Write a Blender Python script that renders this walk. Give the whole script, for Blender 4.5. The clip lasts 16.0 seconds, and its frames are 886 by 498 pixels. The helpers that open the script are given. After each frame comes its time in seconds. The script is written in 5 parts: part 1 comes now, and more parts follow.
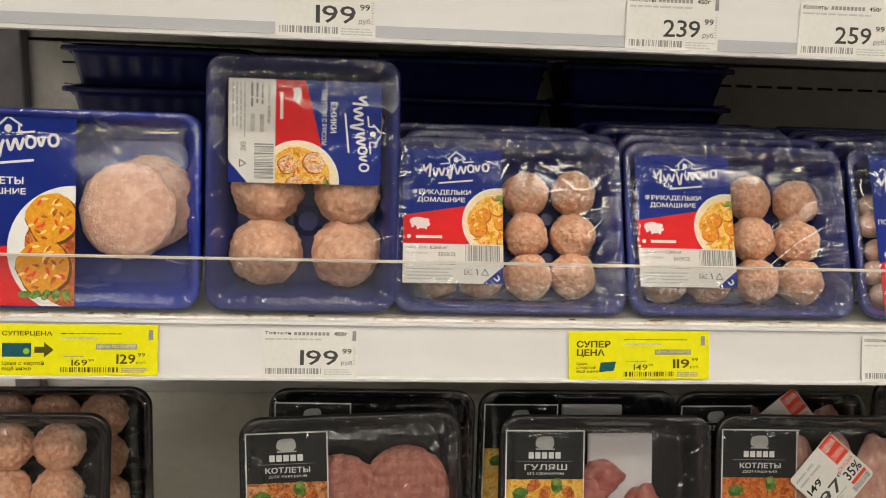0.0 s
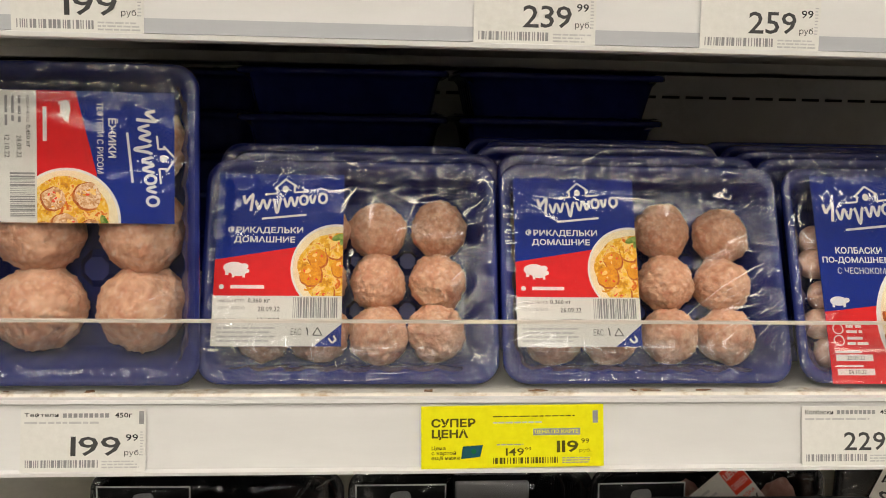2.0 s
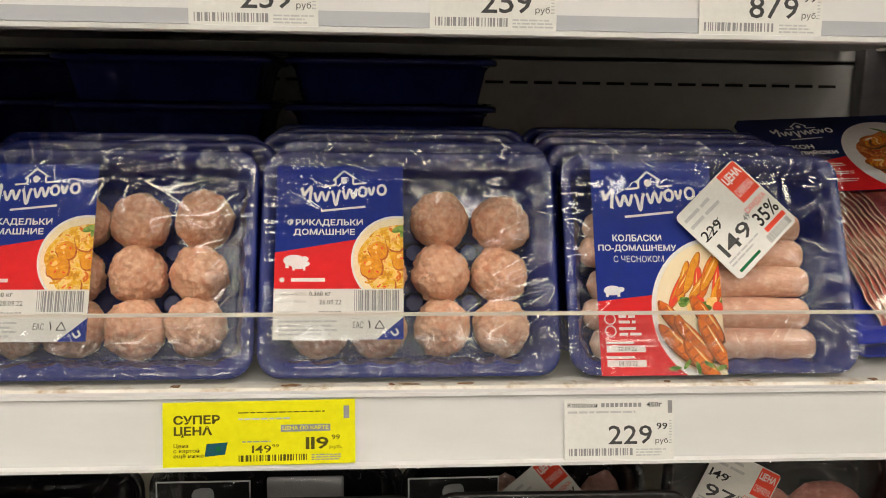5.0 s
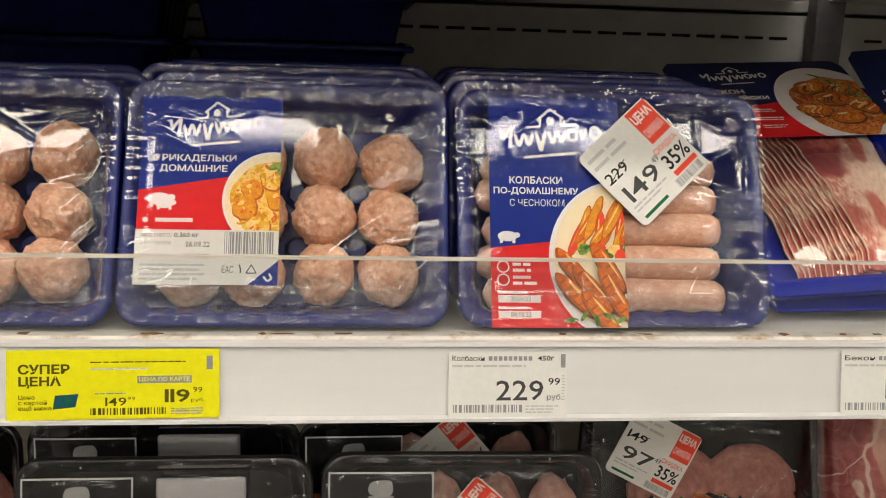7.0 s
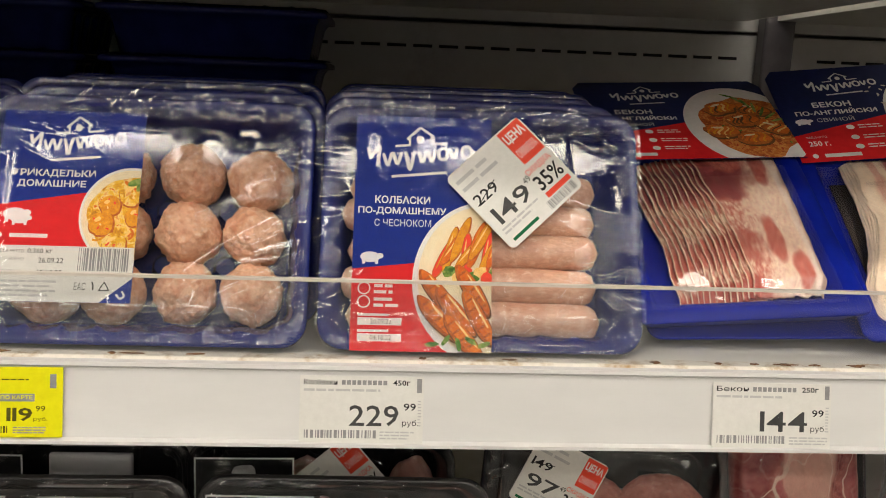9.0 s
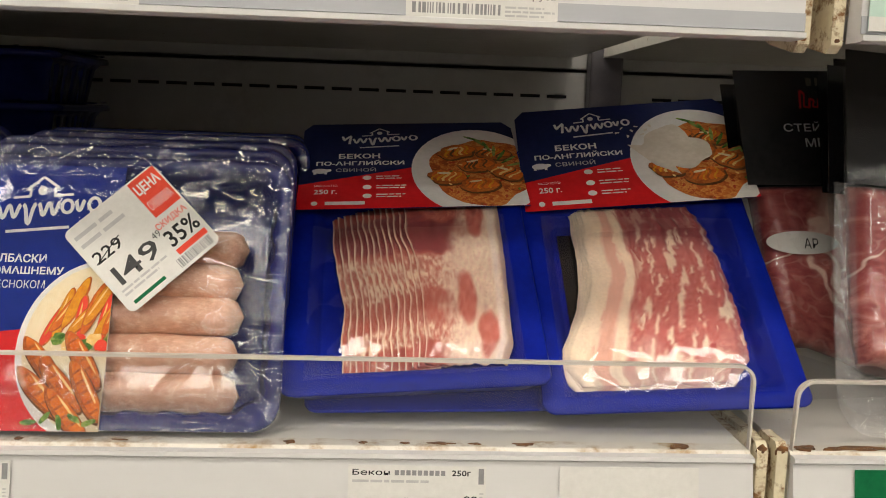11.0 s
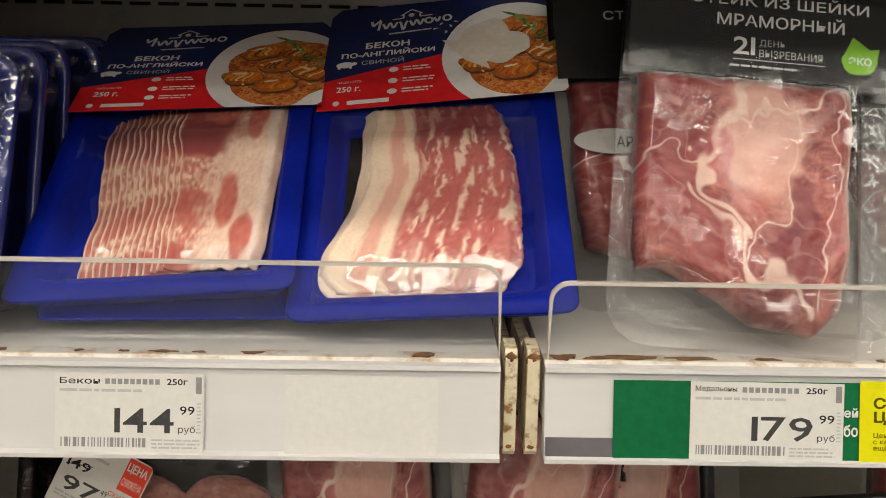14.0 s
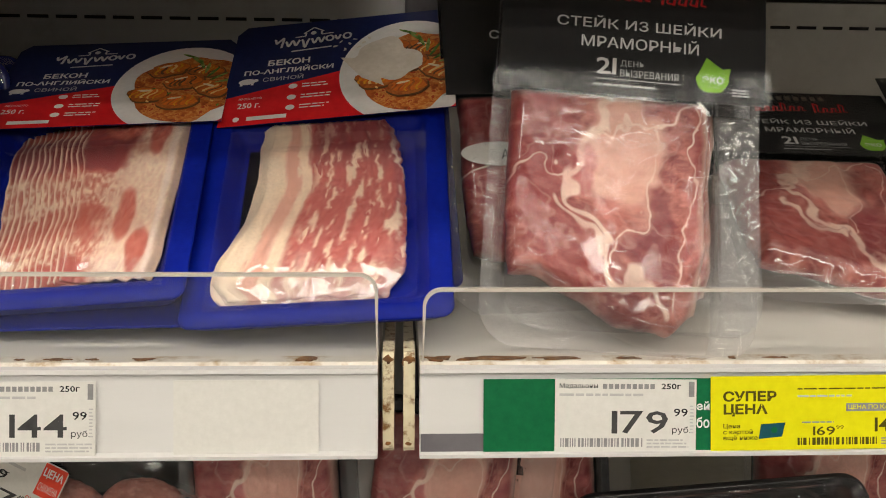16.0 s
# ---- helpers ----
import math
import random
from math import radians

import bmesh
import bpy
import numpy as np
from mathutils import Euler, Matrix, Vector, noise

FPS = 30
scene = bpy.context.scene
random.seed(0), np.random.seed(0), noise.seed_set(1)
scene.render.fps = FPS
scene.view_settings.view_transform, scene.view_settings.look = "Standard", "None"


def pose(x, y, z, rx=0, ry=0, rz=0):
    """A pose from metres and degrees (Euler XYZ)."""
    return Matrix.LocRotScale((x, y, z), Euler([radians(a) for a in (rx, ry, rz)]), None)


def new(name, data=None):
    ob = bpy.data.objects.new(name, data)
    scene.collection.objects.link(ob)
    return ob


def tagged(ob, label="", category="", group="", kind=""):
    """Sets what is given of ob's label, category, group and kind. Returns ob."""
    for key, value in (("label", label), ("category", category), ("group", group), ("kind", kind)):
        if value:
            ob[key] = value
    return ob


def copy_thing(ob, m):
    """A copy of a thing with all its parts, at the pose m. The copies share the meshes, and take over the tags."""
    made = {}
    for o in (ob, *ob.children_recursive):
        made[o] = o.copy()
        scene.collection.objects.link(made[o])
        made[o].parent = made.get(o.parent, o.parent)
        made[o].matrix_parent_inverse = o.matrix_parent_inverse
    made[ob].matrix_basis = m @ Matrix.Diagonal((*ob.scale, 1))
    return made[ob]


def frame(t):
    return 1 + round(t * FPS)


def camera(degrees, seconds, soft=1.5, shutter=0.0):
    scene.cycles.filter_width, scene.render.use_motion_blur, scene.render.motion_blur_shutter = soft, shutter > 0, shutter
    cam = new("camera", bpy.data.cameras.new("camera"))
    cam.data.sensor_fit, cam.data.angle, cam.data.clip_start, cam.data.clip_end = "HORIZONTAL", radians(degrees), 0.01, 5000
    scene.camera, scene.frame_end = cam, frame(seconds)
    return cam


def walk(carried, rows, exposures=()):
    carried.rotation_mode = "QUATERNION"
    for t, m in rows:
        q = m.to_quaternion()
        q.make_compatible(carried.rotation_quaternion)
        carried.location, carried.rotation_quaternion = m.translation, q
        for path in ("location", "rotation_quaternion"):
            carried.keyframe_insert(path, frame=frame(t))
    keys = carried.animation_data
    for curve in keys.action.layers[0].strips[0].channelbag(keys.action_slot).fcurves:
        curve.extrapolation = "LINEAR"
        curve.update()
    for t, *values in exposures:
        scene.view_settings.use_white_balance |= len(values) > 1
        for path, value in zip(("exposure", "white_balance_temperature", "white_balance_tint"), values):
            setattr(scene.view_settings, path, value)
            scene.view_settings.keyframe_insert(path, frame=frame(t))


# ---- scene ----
cam = camera(54.6, 16.0, soft=1.0)
METRES, EYE, TILT, LEAN, TURN = 1.2, 1.33, -11.0, -2.0, -4.3
ROWS = [
    (0.0, 0.0, 0.0, 0.0, 0.0, 0.0, -0.0),
    (0.5, 0.0357, 0.0482, -0.0004, -0.29, 1.03, 0.25),
    (1.0, 0.0539, 0.1148, 0.0188, -0.38, 1.69, 0.56),
    (1.5, 0.084, 0.1286, 0.0174, 0.13, 1.64, 0.64),
    (2.0, 0.1027, 0.1264, 0.0159, 0.6, 1.47, 0.73),
    (2.5, 0.1227, 0.1254, 0.0132, 0.82, 1.19, 0.88),
    (3.0, 0.1446, 0.1252, 0.0122, 0.79, 1.1, 1.03),
    (3.5, 0.1745, 0.1243, 0.0128, 0.6, 1.08, 1.12),
    (4.0, 0.2135, 0.1209, 0.0119, 0.72, 0.99, 1.22),
    (6.5, 0.2528, 0.1865, 0.0087, -0.4, -0.61, 0.7),
    (7.0, 0.2867, 0.1804, -0.0001, -0.53, -1.36, 0.44),
    (7.5, 0.3048, 0.1818, -0.001, -0.07, -1.47, 0.2),
    (8.0, 0.3103, 0.1856, 0.0009, 0.19, -1.62, -0.1),
    (10.5, 0.5122, 0.2031, 0.0045, 1.99, 2.23, -0.41),
    (11.0, 0.5425, 0.2418, 0.0152, 1.19, 2.1, -0.21),
    (11.5, 0.5561, 0.2974, 0.0275, 1.12, 1.99, -0.1),
    (12.0, 0.6227, 0.3094, 0.0141, 1.01, 1.45, -0.16),
    (12.5, 0.6683, 0.3019, 0.0165, 1.58, 0.96, -0.18),
    (13.0, 0.6855, 0.2956, 0.0094, 2.29, 0.26, -0.15),
    (13.5, 0.6812, 0.2851, -0.0067, 3.37, -0.62, -0.02),
    (14.0, 0.6749, 0.2816, -0.0083, 4.01, -1.18, 0.25),
    (14.5, 0.6643, 0.2841, -0.0046, 3.96, -1.25, 0.43),
    (15.0, 0.6636, 0.289, -0.0037, 3.48, -1.26, 0.55),
    (15.5, 0.675, 0.2831, -0.0028, 2.69, -1.17, 0.68),
    (16.0, 0.7151, 0.2601, -0.0043, 1.85, -1.17, 0.92),
]
walk(cam, [(t, pose(0, 0, EYE, TILT, LEAN, TURN) @ pose(METRES * x, METRES * y, METRES * z, 90 + pitch, roll, yaw)) for t, x, y, z, yaw, pitch, roll in ROWS])

# ---- world and exposure ----
world = bpy.data.worlds.new("shop_air")
scene.world = world
world.use_nodes = True
world.node_tree.nodes["Background"].inputs[0].default_value = (0.55, 0.53, 0.5, 1)
world.node_tree.nodes["Background"].inputs[1].default_value = 0.05
scene.view_settings.exposure = 0.12
LAMP = 14.2            # strength of the ceiling lamps' diffusers
SHELF = 1.140         # top of the middle shelf
SHELF_UP = 1.402
SHELF_LOW = 0.876
FRONT = 0.670         # front edge of the shelves


# ---- materials ----
def nodes_of(name):
    m = bpy.data.materials.new(name)
    m.use_nodes = True
    nt = m.node_tree
    nt.nodes.clear()
    return m, nt


def add(nt, kind, **values):
    n = nt.nodes.new(kind)
    for key, v in values.items():
        n.inputs[key.replace("_", " ")].default_value = v
    return n


def rgb(c):
    return (c[0], c[1], c[2], 1)


def noise_node(nt, scale, detail=4, rough=0.6, stretch=(1, 1, 1)):
    tc = add(nt, "ShaderNodeTexCoord")
    mp = add(nt, "ShaderNodeMapping", Scale=stretch)
    nt.links.new(tc.outputs["Object"], mp.inputs[0])
    n = add(nt, "ShaderNodeTexNoise", Scale=scale, Detail=detail, Roughness=rough)
    nt.links.new(mp.outputs[0], n.inputs["Vector"])
    return n


def ramp(nt, src, lo, hi):
    r = add(nt, "ShaderNodeMapRange")
    r.inputs["From Min"].default_value, r.inputs["From Max"].default_value = lo, hi
    nt.links.new(src, r.inputs["Value"])
    return r.outputs[0]


def mix(nt, fac, a, b):
    m = add(nt, "ShaderNodeMix")
    m.data_type = "RGBA"
    nt.links.new(fac, m.inputs["Factor"])
    for sock, v in ((m.inputs[6], a), (m.inputs[7], b)):
        if isinstance(v, tuple):
            sock.default_value = rgb(v)
        else:
            nt.links.new(v, sock)
    return m.outputs[2]


def finish(nt, shader):
    out = add(nt, "ShaderNodeOutputMaterial")
    nt.links.new(shader, out.inputs[0])


def surface(name, a, b, rough=0.4, grain=120, patch=14, bump=0.1, metal=0.0, coat=0.0, stretch=(1, 1, 1), stain=None, attr=False, dist=0.0006, sss=0.0, spec=0.5):
    """A plain material: two tints mixed by fine and coarse noise, uneven gloss, fine relief; stain adds a third tint in patches."""
    m, nt = nodes_of(name)
    fine, coarse = noise_node(nt, grain, 5, 0.65, stretch), noise_node(nt, patch, 4, 0.6, stretch)
    p = add(nt, "ShaderNodeBsdfPrincipled", Metallic=metal, Specular_IOR_Level=spec)
    mm = add(nt, "ShaderNodeMath")
    mm.operation = "MULTIPLY"
    nt.links.new(fine.outputs[0], mm.inputs[0]), nt.links.new(coarse.outputs[0], mm.inputs[1])
    col = mix(nt, ramp(nt, mm.outputs[0], 0.12, 0.4), a, b)
    if attr:
        at = add(nt, "ShaderNodeVertexColor")
        at.layer_name = "Col"
        mul = add(nt, "ShaderNodeMix")
        mul.data_type, mul.blend_type = "RGBA", "MULTIPLY"
        mul.inputs["Factor"].default_value = 1
        nt.links.new(at.outputs[0], mul.inputs[6]), nt.links.new(col, mul.inputs[7])
        col = mul.outputs[2]
    if stain:
        tint, scale, lo, hi = stain
        s = noise_node(nt, scale, 6, 0.7)
        col = mix(nt, ramp(nt, s.outputs[0], lo, hi), col, tint)
    nt.links.new(col, p.inputs["Base Color"])
    r = add(nt, "ShaderNodeMapRange")
    r.inputs["To Min"].default_value, r.inputs["To Max"].default_value = rough * 0.8, min(1, rough * 1.3)
    nt.links.new(coarse.outputs[0], r.inputs["Value"]), nt.links.new(r.outputs[0], p.inputs["Roughness"])
    if coat:
        p.inputs["Coat Weight"].default_value, p.inputs["Coat Roughness"].default_value = coat, 0.12
    if sss:
        p.inputs["Subsurface Weight"].default_value, p.inputs["Subsurface Scale"].default_value = sss, 0.004
        p.inputs["Subsurface Radius"].default_value = (1, 0.4, 0.3)
    if bump:
        bp = add(nt, "ShaderNodeBump", Strength=bump, Distance=dist)
        nt.links.new(fine.outputs[0], bp.inputs["Height"]), nt.links.new(bp.outputs[0], p.inputs["Normal"])
    finish(nt, p.outputs[0])
    return m


def clear_film(name, tint, rough, crease, scale, stretch=(1, 1, 1), ior=1.45, haze=0.0):
    """Thin clear plastic: see-through, with gloss that grows by Fresnel and creases in its relief."""
    m, nt = nodes_of(name)
    n1, n2 = noise_node(nt, scale, 3, 0.5, stretch), noise_node(nt, scale * 4.5, 2, 0.5, stretch)
    add_n = add(nt, "ShaderNodeMath")
    add_n.operation = "MULTIPLY_ADD"
    add_n.inputs[1].default_value = 0.25
    nt.links.new(n2.outputs[0], add_n.inputs[0]), nt.links.new(n1.outputs[0], add_n.inputs[2])
    bp = add(nt, "ShaderNodeBump", Strength=crease, Distance=0.004)
    nt.links.new(add_n.outputs[0], bp.inputs["Height"])
    tr = add(nt, "ShaderNodeBsdfTransparent", Color=rgb(tint))
    gl = add(nt, "ShaderNodeBsdfGlossy", Roughness=rough)
    fr = add(nt, "ShaderNodeFresnel", IOR=ior)
    nt.links.new(bp.outputs[0], gl.inputs["Normal"]), nt.links.new(bp.outputs[0], fr.inputs["Normal"])
    mx = add(nt, "ShaderNodeMixShader")
    nt.links.new(fr.outputs[0], mx.inputs[0]), nt.links.new(tr.outputs[0], mx.inputs[1]), nt.links.new(gl.outputs[0], mx.inputs[2])
    shader = mx.outputs[0]
    if haze:
        df = add(nt, "ShaderNodeBsdfDiffuse", Color=(0.8, 0.8, 0.8, 1))
        m2 = add(nt, "ShaderNodeMixShader", Fac=haze)
        nt.links.new(shader, m2.inputs[1]), nt.links.new(df.outputs[0], m2.inputs[2])
        shader = m2.outputs[0]
    finish(nt, shader)
    return m


def emitter(name, colour, strength):
    m, nt = nodes_of(name)
    e = add(nt, "ShaderNodeEmission", Color=rgb(colour), Strength=strength)
    finish(nt, e.outputs[0])
    return m


def photo_print(name, stops, scale):
    """Printed food photo: cells of warm colours with soft edges."""
    m, nt = nodes_of(name)
    tc = add(nt, "ShaderNodeTexCoord")
    warp = add(nt, "ShaderNodeTexNoise", Scale=scale * 0.8, Detail=3)
    nt.links.new(tc.outputs["Object"], warp.inputs["Vector"])
    mx = add(nt, "ShaderNodeMix")
    mx.data_type = "VECTOR"
    mx.inputs["Factor"].default_value = 0.012
    nt.links.new(tc.outputs["Object"], mx.inputs[4]), nt.links.new(warp.outputs["Color"], mx.inputs[5])
    v = add(nt, "ShaderNodeTexVoronoi", Scale=scale)
    v.feature = "SMOOTH_F1"
    nt.links.new(mx.outputs[1], v.inputs["Vector"])
    cr = add(nt, "ShaderNodeValToRGB")
    els = cr.color_ramp.elements
    while len(els) < len(stops):
        els.new(0.5)
    for e, (pos, c) in zip(els, stops):
        e.position, e.color = pos, rgb(c)
    sep = add(nt, "ShaderNodeSeparateColor")
    nt.links.new(v.outputs["Color"], sep.inputs[0])
    md = add(nt, "ShaderNodeMath")
    md.operation = "MULTIPLY_ADD"
    md.inputs[1].default_value = 0.35
    nt.links.new(warp.outputs[0], md.inputs[0]), nt.links.new(sep.outputs[0], md.inputs[2])
    nt.links.new(md.outputs[0], cr.inputs[0])
    p = add(nt, "ShaderNodeBsdfPrincipled", Roughness=0.45, Specular_IOR_Level=0.12)
    nt.links.new(cr.outputs[0], p.inputs["Base Color"])
    finish(nt, p.outputs[0])
    return m


NAVY = surface("navy_plastic", (0.010, 0.016, 0.11), (0.018, 0.028, 0.17), 0.24, 60, 9, 0.05, coat=0.08, spec=0.4)
BLUE = surface("blue_plastic", (0.010, 0.028, 0.26), (0.016, 0.04, 0.36), 0.25, 60, 9, 0.05, coat=0.2)
CARD_BLUE = surface("blue_card", (0.002, 0.010, 0.23), (0.003, 0.016, 0.31), 0.42, 160, 7, 0.05, spec=0.12)
BLACK = surface("black_plastic", (0.005, 0.005, 0.006), (0.010, 0.010, 0.012), 0.22, 60, 9, 0.05, coat=0.2)
INK_BLUE = surface("blue_print", (0.003, 0.018, 0.20), (0.005, 0.028, 0.27), 0.42, 200, 12, 0.02, spec=0.12)
INK_NAVY = surface("navy_print", (0.008, 0.014, 0.07), (0.013, 0.022, 0.10), 0.3, 200, 12, 0.02, spec=0.12)
INK_RED = surface("red_print", (0.60, 0.012, 0.016), (0.74, 0.02, 0.024), 0.42, 200, 12, 0.02, spec=0.12)
INK_ORANGE = surface("orange_red_print", (0.72, 0.06, 0.03), (0.82, 0.09, 0.05), 0.4, 200, 12, 0.02, spec=0.12)
INK_WHITE = surface("white_print", (0.70, 0.70, 0.68), (0.82, 0.82, 0.80), 0.4, 200, 12, 0.02, spec=0.12)
INK_BLACK = surface("black_print", (0.012, 0.012, 0.013), (0.03, 0.03, 0.03), 0.45, 200, 12, 0.0, spec=0.12)
INK_DARK = surface("dark_grey_print", (0.05, 0.05, 0.05), (0.08, 0.08, 0.08), 0.45, 200, 12, 0.0, spec=0.12)
INK_GREY = surface("grey_print", (0.22, 0.22, 0.22), (0.32, 0.32, 0.32), 0.5, 200, 12, 0.0, spec=0.12)
INK_PALE = surface("pale_grey_print", (0.42, 0.42, 0.41), (0.54, 0.54, 0.53), 0.5, 200, 12, 0.0, spec=0.12)
INK_GREEN = surface("green_print", (0.20, 0.46, 0.03), (0.28, 0.58, 0.05), 0.35, 200, 12, 0.0, spec=0.12)
INK_TEAL = surface("dark_green_print", (0.005, 0.11, 0.04), (0.008, 0.15, 0.055), 0.4, 200, 12, 0.0, spec=0.12)
INK_CARD = surface("bank_card_print", (0.01, 0.07, 0.09), (0.02, 0.11, 0.13), 0.4, 200, 12, 0.0, spec=0.12)
INK_BROWN = surface("brown_print", (0.10, 0.04, 0.015), (0.2, 0.09, 0.03), 0.4, 300, 60, 0.0, spec=0.12)
FOIL = surface("dull_gold_print", (0.16, 0.13, 0.10), (0.22, 0.18, 0.14), 0.4, 200, 12, 0.0, spec=0.12)
PAPER = surface("label_paper", (0.64, 0.63, 0.59), (0.73, 0.72, 0.68), 0.5, 260, 10, 0.05, spec=0.12)
TORN = surface("torn_paper", (0.62, 0.57, 0.48), (0.75, 0.70, 0.62), 0.8, 240, 40, 0.4, spec=0.12)
YELLOW = surface("yellow_card", (0.70, 0.66, 0.004), (0.80, 0.76, 0.008), 0.45, 200, 10, 0.03, spec=0.12)
RAIL = surface("white_rail_plastic", (0.61, 0.605, 0.59), (0.68, 0.675, 0.66), 0.35, 40, 5, 0.03, stretch=(0.2, 1, 1))
RAIL_GREY = surface("grey_rail_plastic", (0.36, 0.37, 0.39), (0.43, 0.44, 0.46), 0.3, 40, 5, 0.03, stretch=(0.2, 1, 1))
RAIL_DARK = surface("dark_rail_plastic", (0.08, 0.075, 0.085), (0.13, 0.12, 0.13), 0.3, 40, 5, 0.03)
ENAMEL = surface("white_shelf_enamel", (0.66, 0.64, 0.58), (0.76, 0.74, 0.68), 0.35, 60, 8, 0.06, stain=((0.28, 0.20, 0.10), 70, 0.66, 0.78))
EDGE_ENAMEL = surface("rusty_shelf_edge", (0.66, 0.62, 0.54), (0.78, 0.74, 0.66), 0.45, 90, 12, 0.15, stain=((0.34, 0.20, 0.06), 55, 0.50, 0.70))
RUST = surface("rust", (0.07, 0.028, 0.010), (0.30, 0.13, 0.03), 0.85, 260, 60, 0.8)
STEEL = surface("painted_steel", (0.54, 0.53, 0.51), (0.62, 0.61, 0.59), 0.5, 50, 4, 0.04, stain=((0.40, 0.39, 0.37), 9, 0.55, 0.75))
SLOT = surface("dark_slot", (0.01, 0.01, 0.01), (0.02, 0.02, 0.02), 0.8, 40, 8, 0)
FLOOR_TILE = surface("shop_floor", (0.27, 0.26, 0.24), (0.34, 0.32, 0.30), 0.25, 30, 3, 0.05)
WALL_PAINT = surface("wall_paint", (0.24, 0.23, 0.22), (0.30, 0.29, 0.27), 0.7, 60, 2, 0.05)
# near-black, so the wrap film mirrors little besides the lamps
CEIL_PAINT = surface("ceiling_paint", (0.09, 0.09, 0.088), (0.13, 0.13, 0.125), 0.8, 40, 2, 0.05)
MINCE = surface("raw_mince", (0.84, 0.78, 0.72), (1.0, 1.0, 1.0), 0.42, 300, 90, 1.0, coat=0.25, attr=True, dist=0.0018, sss=0.15)
SAUSAGE = surface("raw_sausage", (0.52, 0.27, 0.18), (0.76, 0.49, 0.35), 0.42, 420, 70, 0.4, coat=0.2, stretch=(0.5, 1, 1), sss=0.12, stain=((0.84, 0.66, 0.52), 190, 0.52, 0.72))
MEAT = surface("raw_pork", (0.82, 0.80, 0.80), (1.0, 1.0, 1.0), 0.38, 500, 60, 0.35, coat=0.3, attr=True, sss=0.04)
FILM = clear_film("wrap_film", (0.985, 0.985, 0.985), 0.075, 0.002, 60, ior=1.7)
POUCH = clear_film("vacuum_pouch", (0.98, 0.98, 0.98), 0.04, 0.01, 60, ior=1.6, haze=0.004)
SLEEVE = clear_film("header_sleeve", (0.97, 0.97, 0.97), 0.14, 0.01, 60, ior=1.33, haze=0.006)
POUCH_RIM = clear_film("sealed_pouch_edge", (0.93, 0.93, 0.93), 0.12, 0.02, 40, ior=1.6, haze=0.10)
ACRYLIC = clear_film("acrylic_sheet", (0.93, 0.94, 0.94), 0.03, 0.01, 3, ior=1.35, haze=0.03)
ACRYLIC_EDGE = surface("frosted_acrylic_edge", (0.52, 0.48, 0.42), (0.62, 0.58, 0.52), 0.4, 60, 10, 0.05)
PAD = surface("absorbent_pad", (0.68, 0.67, 0.68), (0.78, 0.77, 0.78), 0.8, 260, 40, 0.4)
LAMP_GLOW = emitter("lamp_diffuser", (1.0, 0.92, 0.81), LAMP)
PASTA = photo_print("pasta_photo", ((0.0, (0.16, 0.05, 0.01)), (0.25, (0.66, 0.32, 0.02)), (0.5, (0.78, 0.48, 0.04)), (0.8, (0.82, 0.64, 0.24)), (1.0, (0.66, 0.16, 0.01))), 330)
ROAST = photo_print("roast_photo", ((0.0, (0.10, 0.025, 0.008)), (0.3, (0.42, 0.09, 0.02)), (0.55, (0.55, 0.16, 0.03)), (0.8, (0.66, 0.30, 0.08)), (1.0, (0.42, 0.05, 0.015))), 300)
RICEBALL = photo_print("rice_ball_photo", ((0.0, (0.30, 0.14, 0.07)), (0.35, (0.55, 0.28, 0.12)), (0.6, (0.70, 0.48, 0.30)), (1.0, (0.82, 0.68, 0.52))), 420)
BURGER = photo_print("burger_photo", ((0.0, (0.10, 0.03, 0.01)), (0.4, (0.35, 0.11, 0.03)), (0.7, (0.6, 0.28, 0.10)), (1.0, (0.72, 0.42, 0.2))), 380)
INK_MINT = surface("pale_mint_print", (0.46, 0.62, 0.54), (0.54, 0.70, 0.62), 0.42, 200, 12, 0.0, spec=0.12)
INK_CREAM = surface("cream_print", (0.78, 0.66, 0.42), (0.86, 0.78, 0.58), 0.42, 300, 120, 0.0, spec=0.12)
INK_SAUSAGE = surface("grilled_orange_print", (0.56, 0.10, 0.012), (0.78, 0.24, 0.03), 0.42, 500, 160, 0.0, spec=0.12)
INK_OLIVE = surface("olive_black_print", (0.07, 0.065, 0.008), (0.11, 0.10, 0.012), 0.45, 200, 12, 0.0, spec=0.12)
INK_AMBER = surface("amber_print", (0.60, 0.22, 0.012), (0.82, 0.42, 0.03), 0.42, 700, 260, 0.0, spec=0.12)
INK_LIGHT = surface("pale_amber_print", (0.82, 0.52, 0.14), (0.9, 0.68, 0.3), 0.42, 500, 200, 0.0, spec=0.12)
INK_ROAST = surface("roast_brown_print", (0.30, 0.06, 0.012), (0.60, 0.20, 0.04), 0.42, 600, 220, 0.0, spec=0.12)
BRACKET = surface("yellowed_bracket_paint", (0.60, 0.52, 0.34), (0.74, 0.67, 0.48), 0.5, 120, 20, 0.2, stain=((0.20, 0.09, 0.02), 110, 0.50, 0.63))
HERB = photo_print("herb_photo", ((0.0, (0.02, 0.06, 0.01)), (0.5, (0.08, 0.2, 0.03)), (1.0, (0.3, 0.4, 0.1))), 260)


